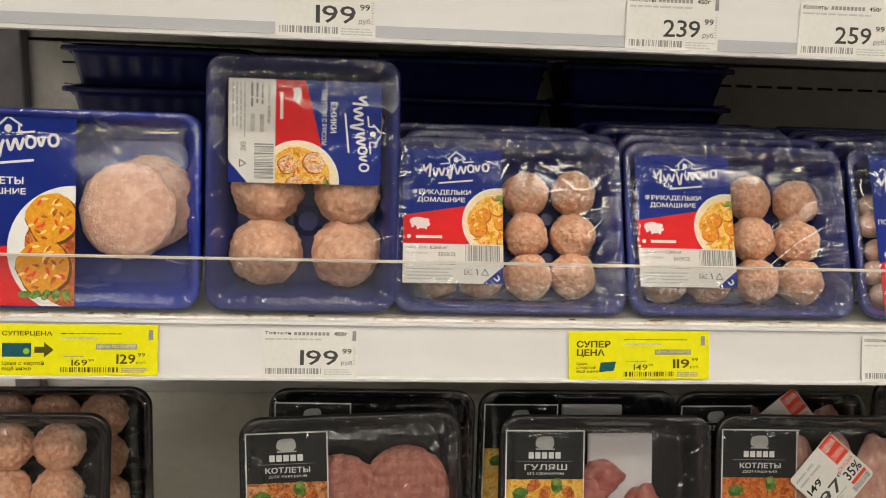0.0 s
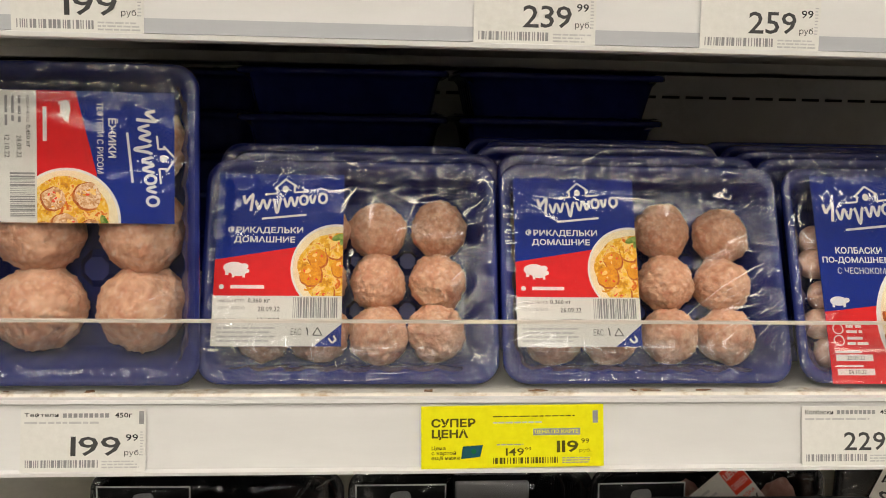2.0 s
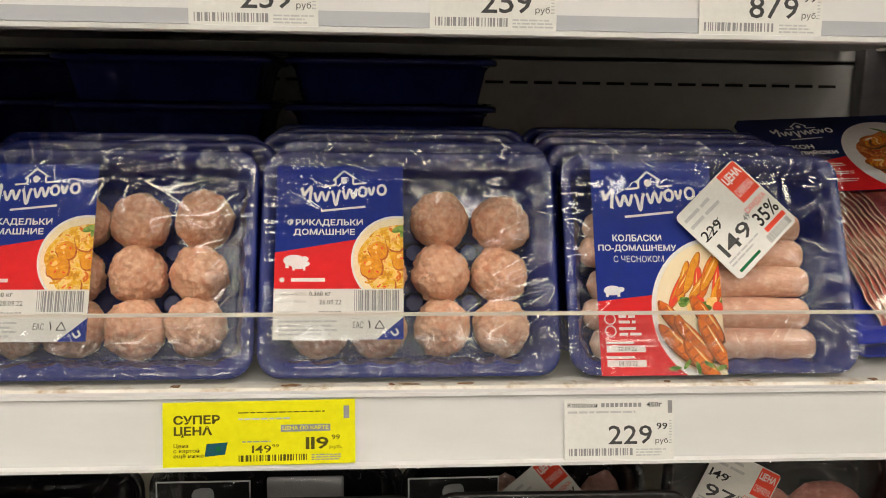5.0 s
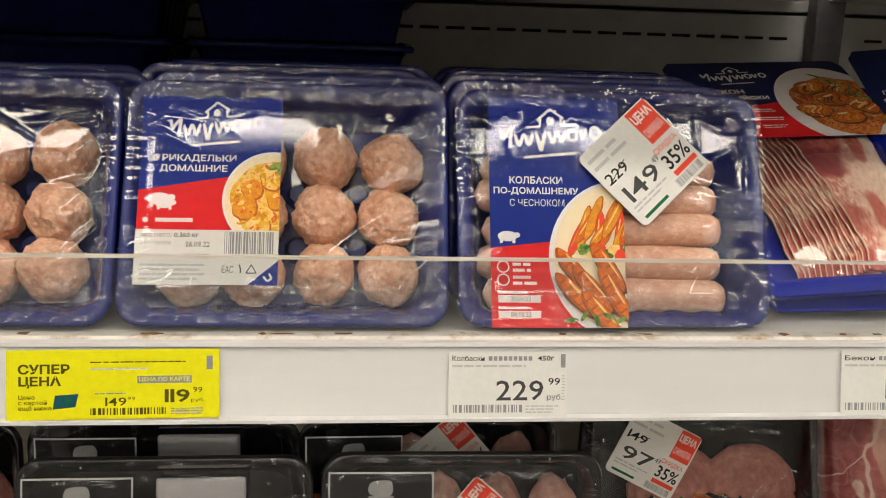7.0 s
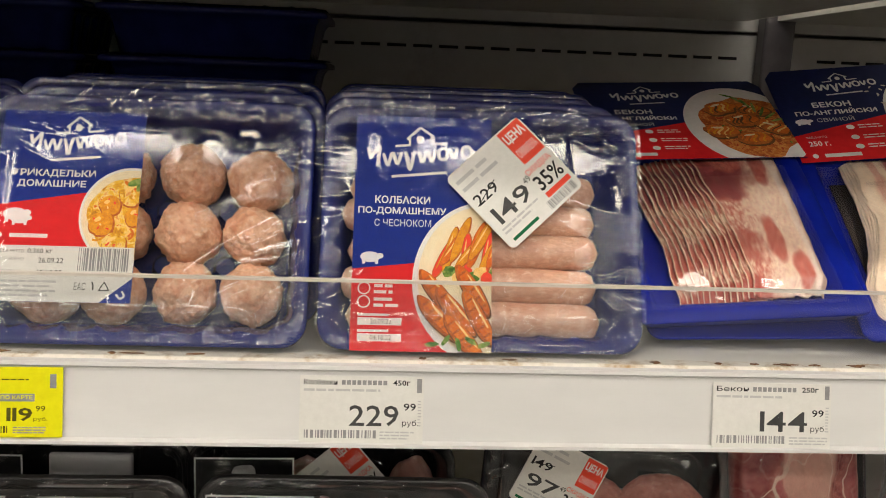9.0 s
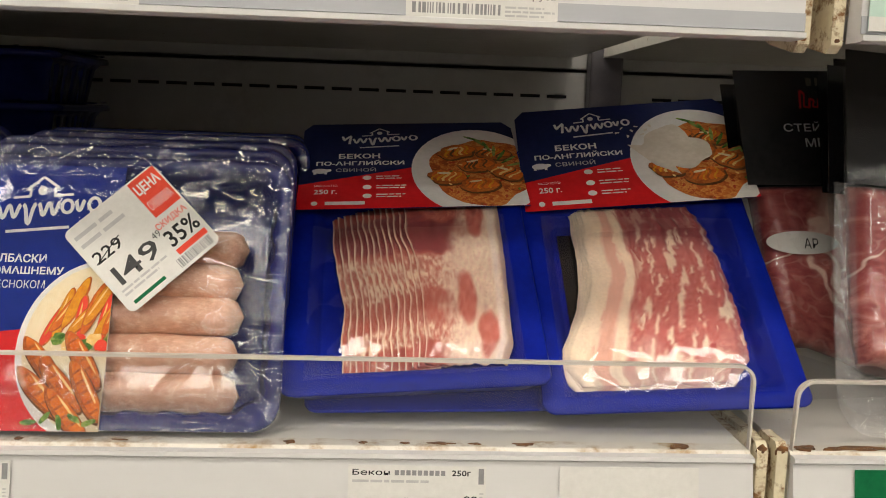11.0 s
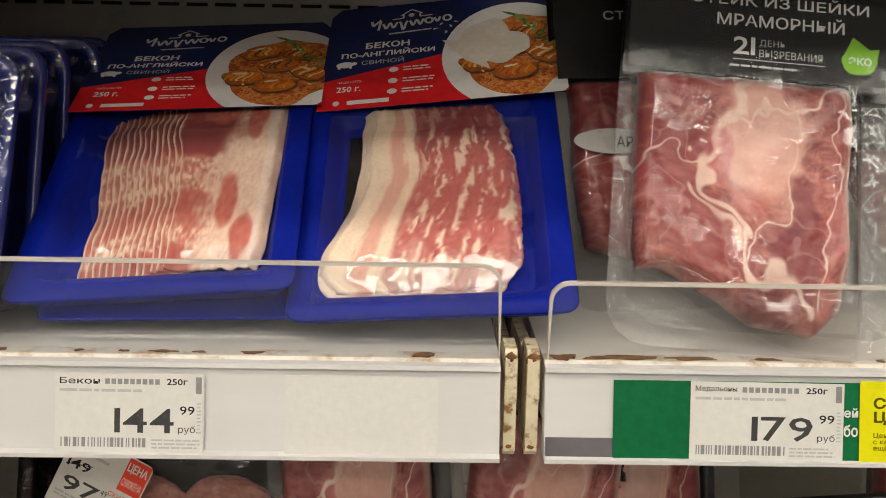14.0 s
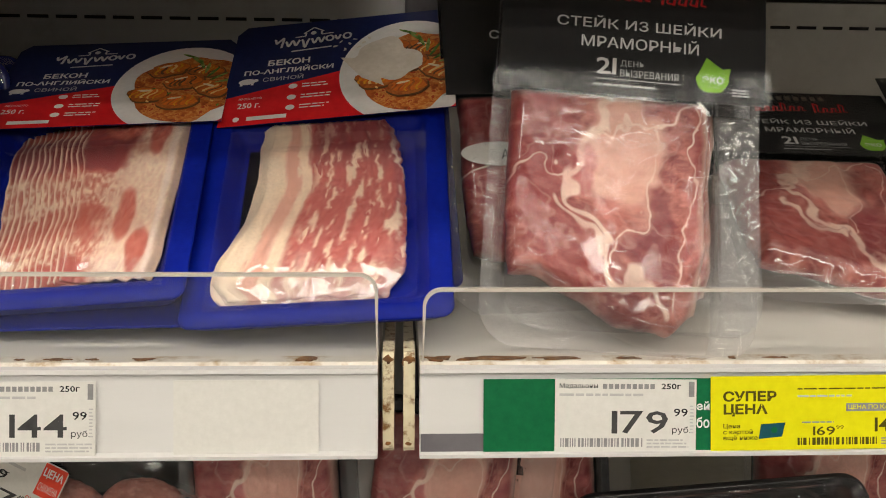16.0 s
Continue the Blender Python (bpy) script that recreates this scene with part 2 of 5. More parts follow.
# ---- mesh helpers ----
def part(name, mesh, material, parent, label="", m=None):
    """Links a bmesh or a mesh as one object under a thing or a part."""
    if isinstance(mesh, bmesh.types.BMesh):
        bm, mesh = mesh, bpy.data.meshes.new(name)
        bm.normal_update()
        bm.to_mesh(mesh)
        bm.free()
    ob = new(name, mesh)
    if material is not None and not mesh.materials:
        mesh.materials.append(material)
    ob.parent = parent
    if m is not None:
        ob.matrix_local = m
    if label:
        ob["label"] = label
    return ob


def thing(name, m, label, category, group="", kind=""):
    ob = new(name)
    ob.empty_display_size = 0.03
    ob.matrix_world = m
    return tagged(ob, label, category, group, kind)


def smooth(ob):
    for p in ob.data.polygons:
        p.use_smooth = True
    return ob


def box(bm, x0, x1, y0, y1, z0, z1, bevel=0.0):
    r = bmesh.ops.create_cube(bm, size=1)
    bmesh.ops.transform(bm, verts=r["verts"], matrix=Matrix.Translation(((x0 + x1) / 2, (y0 + y1) / 2, (z0 + z1) / 2)) @ Matrix.Diagonal((x1 - x0, y1 - y0, z1 - z0, 1)))
    if bevel:
        es = {e for v in r["verts"] for e in v.link_edges}
        bmesh.ops.bevel(bm, geom=list(es), offset=bevel, segments=2, affect="EDGES", profile=0.5)
    return bm


def boxed(x0, x1, y0, y1, z0, z1, bevel=0.0):
    return box(bmesh.new(), x0, x1, y0, y1, z0, z1, bevel)


def outline(w, h, r, n=6, cy=None):
    """Rounded rectangle round (0, cy), counter-clockwise."""
    cy = h / 2 if cy is None else cy
    pts = []
    for cx, sy, a0 in ((1, 1, 0), (-1, 1, 90), (-1, -1, 180), (1, -1, 270)):
        for i in range(n + 1):
            a = radians(a0 + 90 * i / n)
            pts.append((cx * (w / 2 - r) + r * math.cos(a), cy + sy * (h / 2 - r) + r * math.sin(a)))
    return pts


def dense(pts, step):
    out = []
    for (x0, y0), (x1, y1) in zip(pts, pts[1:] + pts[:1]):
        k = max(1, round(math.hypot(x1 - x0, y1 - y0) / step))
        out += [(x0 + (x1 - x0) * i / k, y0 + (y1 - y0) * i / k) for i in range(k)]
    return out


def loft(w, h, r, rings, flute=0.0):
    """Lofts a rounded rectangle through rings of (inset, z, flute share); both ends closed."""
    bm = bmesh.new()
    base = dense(outline(w, h, r), 0.006)
    n, cy = len(base), h / 2
    run, total = [0.0], 0.0
    for (x0, y0), (x1, y1) in zip(base, base[1:]):
        total += math.hypot(x1 - x0, y1 - y0)
        run.append(total)
    prev = first = None
    for inset, z, share in rings:
        vs = []
        for (x, y), s in zip(base, run):
            k = inset + flute * share * max(0.0, math.sin(s / 0.024 * 2 * math.pi)) ** 0.5
            vs.append(bm.verts.new((x * (1 - 2 * k / w), cy + (y - cy) * (1 - 2 * k / h), z)))
        if prev:
            for i in range(n):
                bm.faces.new((prev[i], prev[(i + 1) % n], vs[(i + 1) % n], vs[i]))
        else:
            first = vs
        prev = vs
    bm.faces.new(first[::-1])
    bm.faces.new(prev)
    for f in bm.faces:
        f.smooth = len(f.verts) == 4
    return bm


def grid_mesh(name, nx, ny, f, thick=0.0):
    """A patch of nx by ny cells from f(u, v) = (x, y, z, colour), with the given thickness."""
    pts, cols = [], []
    for j in range(ny + 1):
        for i in range(nx + 1):
            x, y, z, c = f(i / nx, j / ny)
            pts.append((x, y, z))
            cols.append(c)
    k = nx + 1
    faces = [(j * k + i, j * k + i + 1, (j + 1) * k + i + 1, (j + 1) * k + i) for j in range(ny) for i in range(nx)]
    if thick:
        o = len(pts)
        pts += [(x, y, z - thick) for x, y, z in pts]
        cols += cols
        faces += [(d + o, c + o, b + o, a + o) for a, b, c, d in faces]
        rim = [i for i in range(k)] + [j * k + nx for j in range(1, ny + 1)] + [ny * k + i for i in range(nx - 1, -1, -1)] + [j * k for j in range(ny - 1, 0, -1)]
        faces += [(a, a + o, b + o, b) for a, b in zip(rim, rim[1:] + rim[:1])]
    me = bpy.data.meshes.new(name)
    me.from_pydata(pts, [], faces)
    at = me.color_attributes.new("Col", "FLOAT_COLOR", "POINT")
    at.data.foreach_set("color", [v for c in cols for v in (*c, 1.0)])
    me.polygons.foreach_set("use_smooth", [True] * len(faces))
    me.update()
    return me


def fnoise(x, y, z=0.0, octaves=3):
    return noise.fractal(Vector((x, y, z)), 1.0, 2.0, octaves)


def blend(a, b, t):
    t = min(1.0, max(0.0, t))
    return tuple(p + (q - p) * t for p, q in zip(a, b))


def step(lo, hi, x):
    t = min(1.0, max(0.0, (x - lo) / (hi - lo)))
    return t * t * (3 - 2 * t)


# ---- print on labels, tags and cards ----
def clip(poly, x0, y0, x1, y1):
    for ax, lim, sgn in ((0, x0, 1), (0, x1, -1), (1, y0, 1), (1, y1, -1)):
        out = []
        for p, q in zip(poly, poly[1:] + poly[:1]):
            dp, dq = (p[ax] - lim) * sgn, (q[ax] - lim) * sgn
            if dp >= 0:
                out.append(p)
            if dp * dq < 0:
                t = dp / (dp - dq)
                out.append((p[0] + (q[0] - p[0]) * t, p[1] + (q[1] - p[1]) * t))
        poly = out
        if not poly:
            return []
    return poly


def disc(cx, cy, rx, ry=None, n=40, rot=0.0, wob=0.0, seed=0):
    ry = ry or rx
    c, s = math.cos(radians(rot)), math.sin(radians(rot))
    pts = []
    for i in range(n):
        a = 2 * math.pi * i / n
        k = 1 + wob * noise.noise(Vector((math.cos(a) * 1.7, math.sin(a) * 1.7, seed * 3.1 + 0.5)))
        x, y = rx * k * math.cos(a), ry * k * math.sin(a)
        pts.append((cx + x * c - y * s, cy + x * s + y * c))
    return pts


TEXTS = {}


def text_mesh(s, bold):
    if (s, bold) not in TEXTS:
        cu = bpy.data.curves.new("lettering", "FONT")
        cu.body, cu.resolution_u, cu.offset = s, 2, bold
        ob = bpy.data.objects.new("lettering", cu)
        me = bpy.data.meshes.new_from_object(ob)
        bpy.data.objects.remove(ob)
        TEXTS[s, bold] = me
    return TEXTS[s, bold]


class Sheet:
    """A printed card in its own plane, metres from its lower left corner; each layer lies a hair above the last."""

    def __init__(self, w, h, thick=0.0004):
        self.w, self.h, self.thick = w, h, thick
        self.bm, self.mats, self.letters = bmesh.new(), [], []
        self.laid = []

    def slot(self, material):
        if material not in self.mats:
            self.mats.append(material)
        return self.mats.index(material)

    def base(self, material, pts=None):
        pts = pts or [(0, 0), (self.w, 0), (self.w, self.h), (0, self.h)]
        k = self.slot(material)
        lo = [self.bm.verts.new((x, y, -self.thick)) for x, y in pts]
        hi = [self.bm.verts.new((x, y, 0)) for x, y in pts]
        fs = [self.bm.faces.new(lo[::-1]), self.bm.faces.new(hi)]
        fs += [self.bm.faces.new((lo[i], lo[(i + 1) % len(pts)], hi[(i + 1) % len(pts)], hi[i])) for i in range(len(pts))]
        for f in fs:
            f.material_index = k

    def above(self, pts):
        """Height for a shape that is printed over all that it overlaps."""
        x0, x1 = min(p[0] for p in pts), max(p[0] for p in pts)
        y0, y1 = min(p[1] for p in pts), max(p[1] for p in pts)
        level = 1 + max((k for a0, a1, b0, b1, k in self.laid if a0 < x1 and x0 < a1 and b0 < y1 and y0 < b1), default=0)
        self.laid.append((x0, x1, y0, y1, level))
        return level * 0.00005

    def poly(self, pts, material, whole=False):
        pts = pts if whole else clip(pts, 0, 0, self.w, self.h)
        if len(pts) < 3:
            return
        z = self.above(pts)
        f = self.bm.faces.new([self.bm.verts.new((x, y, z)) for x, y in pts])
        f.material_index = self.slot(material)
        f.normal_update()
        if f.normal.z < 0:
            f.normal_flip()

    def rect(self, x0, y0, x1, y1, material):
        self.poly([(x0, y0), (x1, y0), (x1, y1), (x0, y1)], material)

    def stroke(self, pts, width, material):
        for (x0, y0), (x1, y1) in zip(pts, pts[1:]):
            d = math.hypot(x1 - x0, y1 - y0) or 1
            nx, ny = -(y1 - y0) / d * width / 2, (x1 - x0) / d * width / 2
            self.poly([(x0 + nx, y0 + ny), (x0 - nx, y0 - ny), (x1 - nx, y1 - ny), (x1 + nx, y1 + ny)], material)

    def ribbon(self, pts, width, material):
        """A smooth stroke of one width, in one layer."""
        edge = width / 2
        pts = [(x, y) for x, y in pts if edge <= x <= self.w - edge and edge <= y <= self.h - edge]
        if len(pts) < 2:
            return
        z, k, prev = self.above(pts), self.slot(material), None
        for i, (x, y) in enumerate(pts):
            (xa, ya), (xb, yb) = pts[max(0, i - 1)], pts[min(len(pts) - 1, i + 1)]
            d = math.hypot(xb - xa, yb - ya) or 1
            nx, ny = -(yb - ya) / d * width / 2, (xb - xa) / d * width / 2
            pair = [self.bm.verts.new((x + nx, y + ny, z)), self.bm.verts.new((x - nx, y - ny, z))]
            if prev:
                f = self.bm.faces.new((prev[0], prev[1], pair[1], pair[0]))
                f.material_index = k
            prev = pair

    def lines(self, x0, y0, x1, y1, count, material, fill=0.5):
        """Unreadable small print: rows of short bars."""
        rng = random.Random(int(x0 * 1e5) + int(y1 * 1e5))
        pitch = (y1 - y0) / count
        for i in range(count):
            x, y = x0, y1 - (i + 1) * pitch
            end = x1 - rng.random() * 0.3 * (x1 - x0)
            while x < end:
                w = pitch * rng.uniform(1.0, 3.2)
                self.rect(x, y + pitch * 0.2, min(end, x + w), y + pitch * (0.2 + fill), material)
                x += w + pitch * 0.35

    def barcode(self, x0, y0, x1, y1, material=None):
        rng = random.Random(int(x1 * 1e5))
        x, unit = x0, (x1 - x0) / 70
        while x < x1:
            w = unit * rng.choice((1, 1, 2, 3))
            self.rect(x, y0, min(x1, x + w), y1, material or INK_GREY)
            x += w + unit * rng.choice((1, 1, 2))

    def text(self, s, x0, y0, x1, y1, material, bold=0.0, rot=0):
        """Lettering scaled to fill the box; rot turns it about the box's centre, in quarter turns or degrees."""
        if s.isdigit() and len(s) > 1 and not rot:
            # figures are set close together, each to its own width
            spans = []
            for c in s:
                one = text_mesh(c, bold)
                xs = [v.co.x for v in one.vertices]
                spans.append(max(xs) - min(xs))
            gap = 0.055
            unit = (x1 - x0) / (sum(spans) + gap * (len(s) - 1))
            for c, span in zip(s, spans):
                self.text(c, x0, y0, x0 + span * unit, y1, material, bold)
                x0 += (span + gap) * unit
            return
        me = text_mesh(s, bold)
        co = np.empty(len(me.vertices) * 3)
        me.vertices.foreach_get("co", co)
        co = co.reshape(-1, 3)
        lo, hi = co.min(0), co.max(0)
        w, h = (x1 - x0), (y1 - y0)
        if rot in (90, -90):
            w, h = h, w
        m = Matrix.Translation(((x0 + x1) / 2, (y0 + y1) / 2, 0)) @ pose(0, 0, 0, 0, 0, rot) @ Matrix.Diagonal((w / (hi[0] - lo[0]), h / (hi[1] - lo[1]), 1, 1)) @ Matrix.Translation((-(lo[0] + hi[0]) / 2, -(lo[1] + hi[1]) / 2, 0))
        bm = bmesh.new()
        bm.from_mesh(me)
        bmesh.ops.transform(bm, verts=bm.verts, matrix=m)
        z = self.above([(x0, y0), (x1, y1)]) + 0.00005
        for v in bm.verts:
            v.co.z = z
        self.letters.append((material, bm))

    def make(self, parent, m, name="label", label=""):
        me = bpy.data.meshes.new(name)
        self.bm.to_mesh(me)
        self.bm.free()
        for x in self.mats:
            me.materials.append(x)
        ob = part(name, me, None, parent, label, m)
        for material, bm in self.letters:
            part("lettering", bm, material, ob)
        return ob


def brand_mark(s, cx, cy, w, ink, slant=6):
    """The maker's mark as plain shapes: a gabled outline with a dot, a row of slanted strokes and a bar below."""
    t, k = w * 0.022, math.tan(radians(slant))

    def at(x, y):
        return (cx + x * w, cy + y * w + x * w * k)

    s.stroke([at(-0.24, 0.19), at(-0.1, 0.19), at(-0.1, 0.26), at(-0.13, 0.25), at(0.0, 0.36), at(0.14, 0.25), at(0.11, 0.26), at(0.11, 0.18), at(0.27, 0.18)], t, ink)
    s.poly(disc(*at(0.0, 0.235), w * 0.038, w * 0.042, 16), ink)
    # a slanted running line with one tall hook, one tail and three rings
    hook = [at(-0.50 + 0.005 * i, 0.20 - 0.10 * math.sin(i * 0.28)) for i in range(9)]
    s.ribbon(hook + [at(-0.385 - 0.004 * i, 0.21 - 0.036 * i) for i in range(7)], w * 0.034, ink)
    for x0, x1, waves, low in ((-0.36, -0.17, 2, 0.0), (-0.15, -0.04, 1, -0.07), (-0.02, 0.16, 2, 0.0), (0.29, 0.37, 1, 0.02)):
        n = 14 * waves
        s.ribbon([at(x0 + (x1 - x0) * i / n, 0.065 + (0.055 if math.cos(2 * math.pi * waves * i / n) > 0 else 0.055 - low) * math.cos(2 * math.pi * waves * i / n)) for i in range(n + 1)], w * 0.032, ink)
    for x, r in ((0.225, 0.046), (0.455, 0.048)):
        ring = disc(*at(x, 0.075), w * r, w * r * 1.25, 18)
        s.ribbon(ring + ring[:2], w * 0.030, ink)
    s.stroke([at(-0.27, -0.115), at(0.26, -0.115)], w * 0.026, ink)


def animal(s, x, y, w, ink):
    """A small cattle outline in profile."""
    s.poly(disc(x + 0.45 * w, y + 0.42 * w, 0.42 * w, 0.23 * w, 20), ink)
    s.poly(disc(x + 0.86 * w, y + 0.47 * w, 0.15 * w, 0.12 * w, 14), ink)
    for k in (0.12, 0.66):
        s.rect(x + k * w, y + 0.12 * w, x + (k + 0.13) * w, y + 0.42 * w, ink)


def plate(s, cx, cy, r, food, balls, ball_mat, seed=1, green=True, tone=None):
    """The printed picture of a plate: a bed of noodles, glazed balls in sauce, herbs at the rim."""
    tone = tone or INK_AMBER
    s.poly(disc(cx, cy, r, r, 48), INK_WHITE)
    s.poly(disc(cx, cy, r * 0.95, r * 0.95, 48), INK_CREAM)
    s.poly(disc(cx, cy, r * 0.83, r * 0.80, 40, wob=0.12, seed=seed), food)
    rng = random.Random(seed)
    for i in range(26):
        a, d = rng.uniform(0, 6.28), r * rng.uniform(0.25, 0.78)
        x, y, b = cx + d * math.cos(a), cy + d * math.sin(a), rng.uniform(0, 6.28)
        arc = [(x + 0.16 * r * math.cos(b + t * 0.5), y + 0.13 * r * math.sin(b + t * 0.5)) for t in range(5)]
        s.ribbon(arc, r * 0.045, (INK_LIGHT, INK_AMBER, INK_SAUSAGE)[i % 3])
    for i in range(balls):
        a = 2 * math.pi * (i / balls) + rng.uniform(-0.3, 0.3)
        d = r * (0.12 if i == 0 else rng.uniform(0.42, 0.62))
        x, y, k = cx + d * math.cos(a), cy + d * math.sin(a), r * rng.uniform(0.20, 0.25)
        s.poly(disc(x + k * 0.06, y - k * 0.12, k * 1.10, k * 1.06, 20, wob=0.15, seed=i), INK_ROAST)
        s.poly(disc(x, y, k, k, 20, wob=0.2, seed=i), ball_mat if i % 3 == 2 else tone)
        for _ in range(7):
            b, e = rng.uniform(0, 6.28), k * rng.uniform(0.1, 0.75)
            s.poly(disc(x + e * math.cos(b), y + e * math.sin(b), k * 0.16, k * 0.08, 9, rot=rng.uniform(0, 180), wob=0.4, seed=i), rng.choice((INK_LIGHT, INK_ORANGE, INK_AMBER)))
        s.poly(disc(x - k * 0.3, y + k * 0.35, k * 0.30, k * 0.18, 12, rot=30, wob=0.3, seed=i), INK_LIGHT)
    if green:
        for i in range(4):
            s.poly(disc(cx + r * (0.05 + 0.12 * i), cy + r * (0.70 - 0.04 * i), r * 0.17, r * 0.07, 12, rot=20 + 40 * i), HERB)


# ---- the shop around: floor, walls, ceiling, lamps ----
def slab(name, x0, x1, y0, y1, z0, z1, material, label, category):
    ob = part(name, boxed(x0, x1, y0, y1, z0, z1), material, None)
    return tagged(ob, label, category, "", "structure")


slab("floor", -4.2, 5.0, -8.4, 1.4, -0.1, 0.0, FLOOR_TILE, "plain grey shop floor", "floor")
slab("wall_north", -4.2, 5.0, 1.4, 1.5, 0.0, 3.3, WALL_PAINT, "plain painted wall behind the cabinet", "wall")
slab("wall_south", -4.2, 5.0, -8.5, -8.4, 0.0, 3.3, WALL_PAINT, "plain painted wall across the aisle", "wall")
slab("wall_west", -4.3, -4.2, -8.5, 1.5, 0.0, 3.3, WALL_PAINT, "plain painted end wall", "wall")
slab("wall_east", 5.0, 5.1, -8.5, 1.5, 0.0, 3.3, WALL_PAINT, "plain painted end wall", "wall")
# unseen ceiling, coloured dark to keep reflections in the film low
slab("ceiling", -4.3, 5.1, -8.5, 1.5, 3.3, 3.4, CEIL_PAINT, "plain near-black shop ceiling, out of view", "ceiling")


def ceiling_lamp():
    t = thing("ceiling_lamp", pose(0, 0, 3.3), "long white linear lamp under the ceiling", "lamp", "lamps over the aisle")
    part("body", boxed(-0.75, 0.75, -0.13, 0.13, -0.06, 0.0, 0.01), RAIL, t)
    part("diffuser", boxed(-0.73, 0.73, -0.115, 0.115, -0.075, -0.0605, 0.004), LAMP_GLOW, t, "glowing diffuser")
    return t


lamp = ceiling_lamp()
lamp.matrix_world = pose(-2.2, -1.4, 3.3)
for lx in (-2.2, -0.5, 1.2, 2.9):
    for ly in (-0.3, -1.4, -3.0, -4.4, -5.8, -7.2):
        if (lx, ly) != (-2.2, -1.4):
            copy_thing(lamp, pose(lx, ly, 3.3))


# ---- the chiller cabinet and its shelves ----
def cabinet():
    t = thing("chiller_cabinet", pose(0, 0, 0), "open white chiller cabinet with a slotted grey back", "chiller cabinet")
    part("base", boxed(-1.6, 2.5, 0.62, 1.39, 0.0, 0.55, 0.01), ENAMEL, t, "white base")
    part("canopy", boxed(-1.6, 2.5, 0.70, 1.39, 1.98, 2.1, 0.01), ENAMEL, t, "white canopy")
    for x in (-1.6, 2.46):
        part("side_panel", boxed(x, x + 0.04, 0.66, 1.25, 0.55, 1.98), ENAMEL, t)
    # back panels with a folded joint and a row of slots in each
    for x0, x1 in ((-1.56, -0.484), (-0.476, 0.896), (0.906, 2.46)):
        for z0, z1 in ((0.55, 0.79), (0.794, 1.05), (1.054, 1.366), (1.370, 1.62), (1.624, 1.98)):
            part("back_panel", boxed(x0, x1, 1.21, 1.235, z0, z1, 0.0015), STEEL, t)
    for x in (-0.480, 0.901):
        bm = bmesh.new()
        box(bm, x - 0.018, x + 0.018, 1.185, 1.209, 0.55, 1.98, 0.003)
        part("upright", bm, RAIL_DARK, t, "dark grey slotted upright")
    bm = bmesh.new()
    for z in (0.76, 1.0, 1.339, 1.59):
        x = -1.5
        while x < 2.4:
            if all(abs(x - u) > 0.05 for u in (-0.48, 0.9)):
                box(bm, x, x + 0.022, 1.2085, 1.2095, z - 0.0017, z + 0.0017)
            x += 0.03
    tagged(part("air_slot", bm, SLOT, t, "row of dark slots"), kind="stuff")
    return t


cabinet()


def extrude_x(section, x0, x1):
    """A profile given in (y, z), drawn along x."""
    bm = bmesh.new()
    a = [bm.verts.new((x0, y, z)) for y, z in section]
    b = [bm.verts.new((x1, y, z)) for y, z in section]
    n = len(section)
    for i in range(n):
        bm.faces.new((a[i], b[i], b[(i + 1) % n], a[(i + 1) % n]))
    bm.faces.new(a)
    bm.faces.new(b[::-1])
    bmesh.ops.recalc_face_normals(bm, faces=bm.faces)
    return bm


def guard(parent, x0, x1, y, z0, z1, r=0.010):
    """An upright clear sheet with rounded upper corners and a frosted cut edge."""
    pts = [(x0, z0), (x1, z0)] + [(x1 - r + r * math.cos(radians(a)), z1 - r + r * math.sin(radians(a))) for a in range(0, 91, 15)] + [(x0 + r + r * math.cos(radians(a)), z1 - r + r * math.sin(radians(a))) for a in range(90, 181, 15)]
    bm = bmesh.new()
    bm.faces.new([bm.verts.new((x, y, z)) for x, z in pts])
    g = part("acrylic_guard", bm, ACRYLIC, parent, "clear acrylic front guard")
    g.visible_shadow = False
    bm, path, t, d = bmesh.new(), pts[1:] + pts[:1], 0.0016, 0.0018
    rows = []
    for i, (x, z) in enumerate(path):
        (xa, za), (xb, zb) = path[max(0, i - 1)], path[min(len(path) - 1, i + 1)]
        k = math.hypot(xb - xa, zb - za)
        nx, nz = (zb - za) / k * t, -(xb - xa) / k * t
        if x in (x0, x1) and z < z1 - r * 1.01:
            nx *= 0.35
        rows.append([bm.verts.new(c) for c in ((x, y - d, z), (x, y + d, z), (x - nx, y + d, z - nz), (x - nx, y - d, z - nz))])
    for p, q in zip(rows, rows[1:]):
        for i in range(4):
            bm.faces.new((p[i], q[i], q[(i + 1) % 4], p[(i + 1) % 4]))
    bmesh.ops.recalc_face_normals(bm, faces=bm.faces)
    part("cut_edge", bm, ACRYLIC_EDGE, g, "frosted cut edge")


def rust_patch(cx, w, d, seed, y, z):
    bm = bmesh.new()
    pts = disc(cx, y, w, d, 22, wob=0.9, seed=seed)
    a = [bm.verts.new((x, q, z)) for x, q in pts]
    b = [bm.verts.new((x, q, z + 0.0004)) for x, q in pts]
    bm.faces.new(b)
    for i in range(len(a)):
        bm.faces.new((a[i], a[(i + 1) % len(a)], b[(i + 1) % len(a)], b[i]))
    return bm


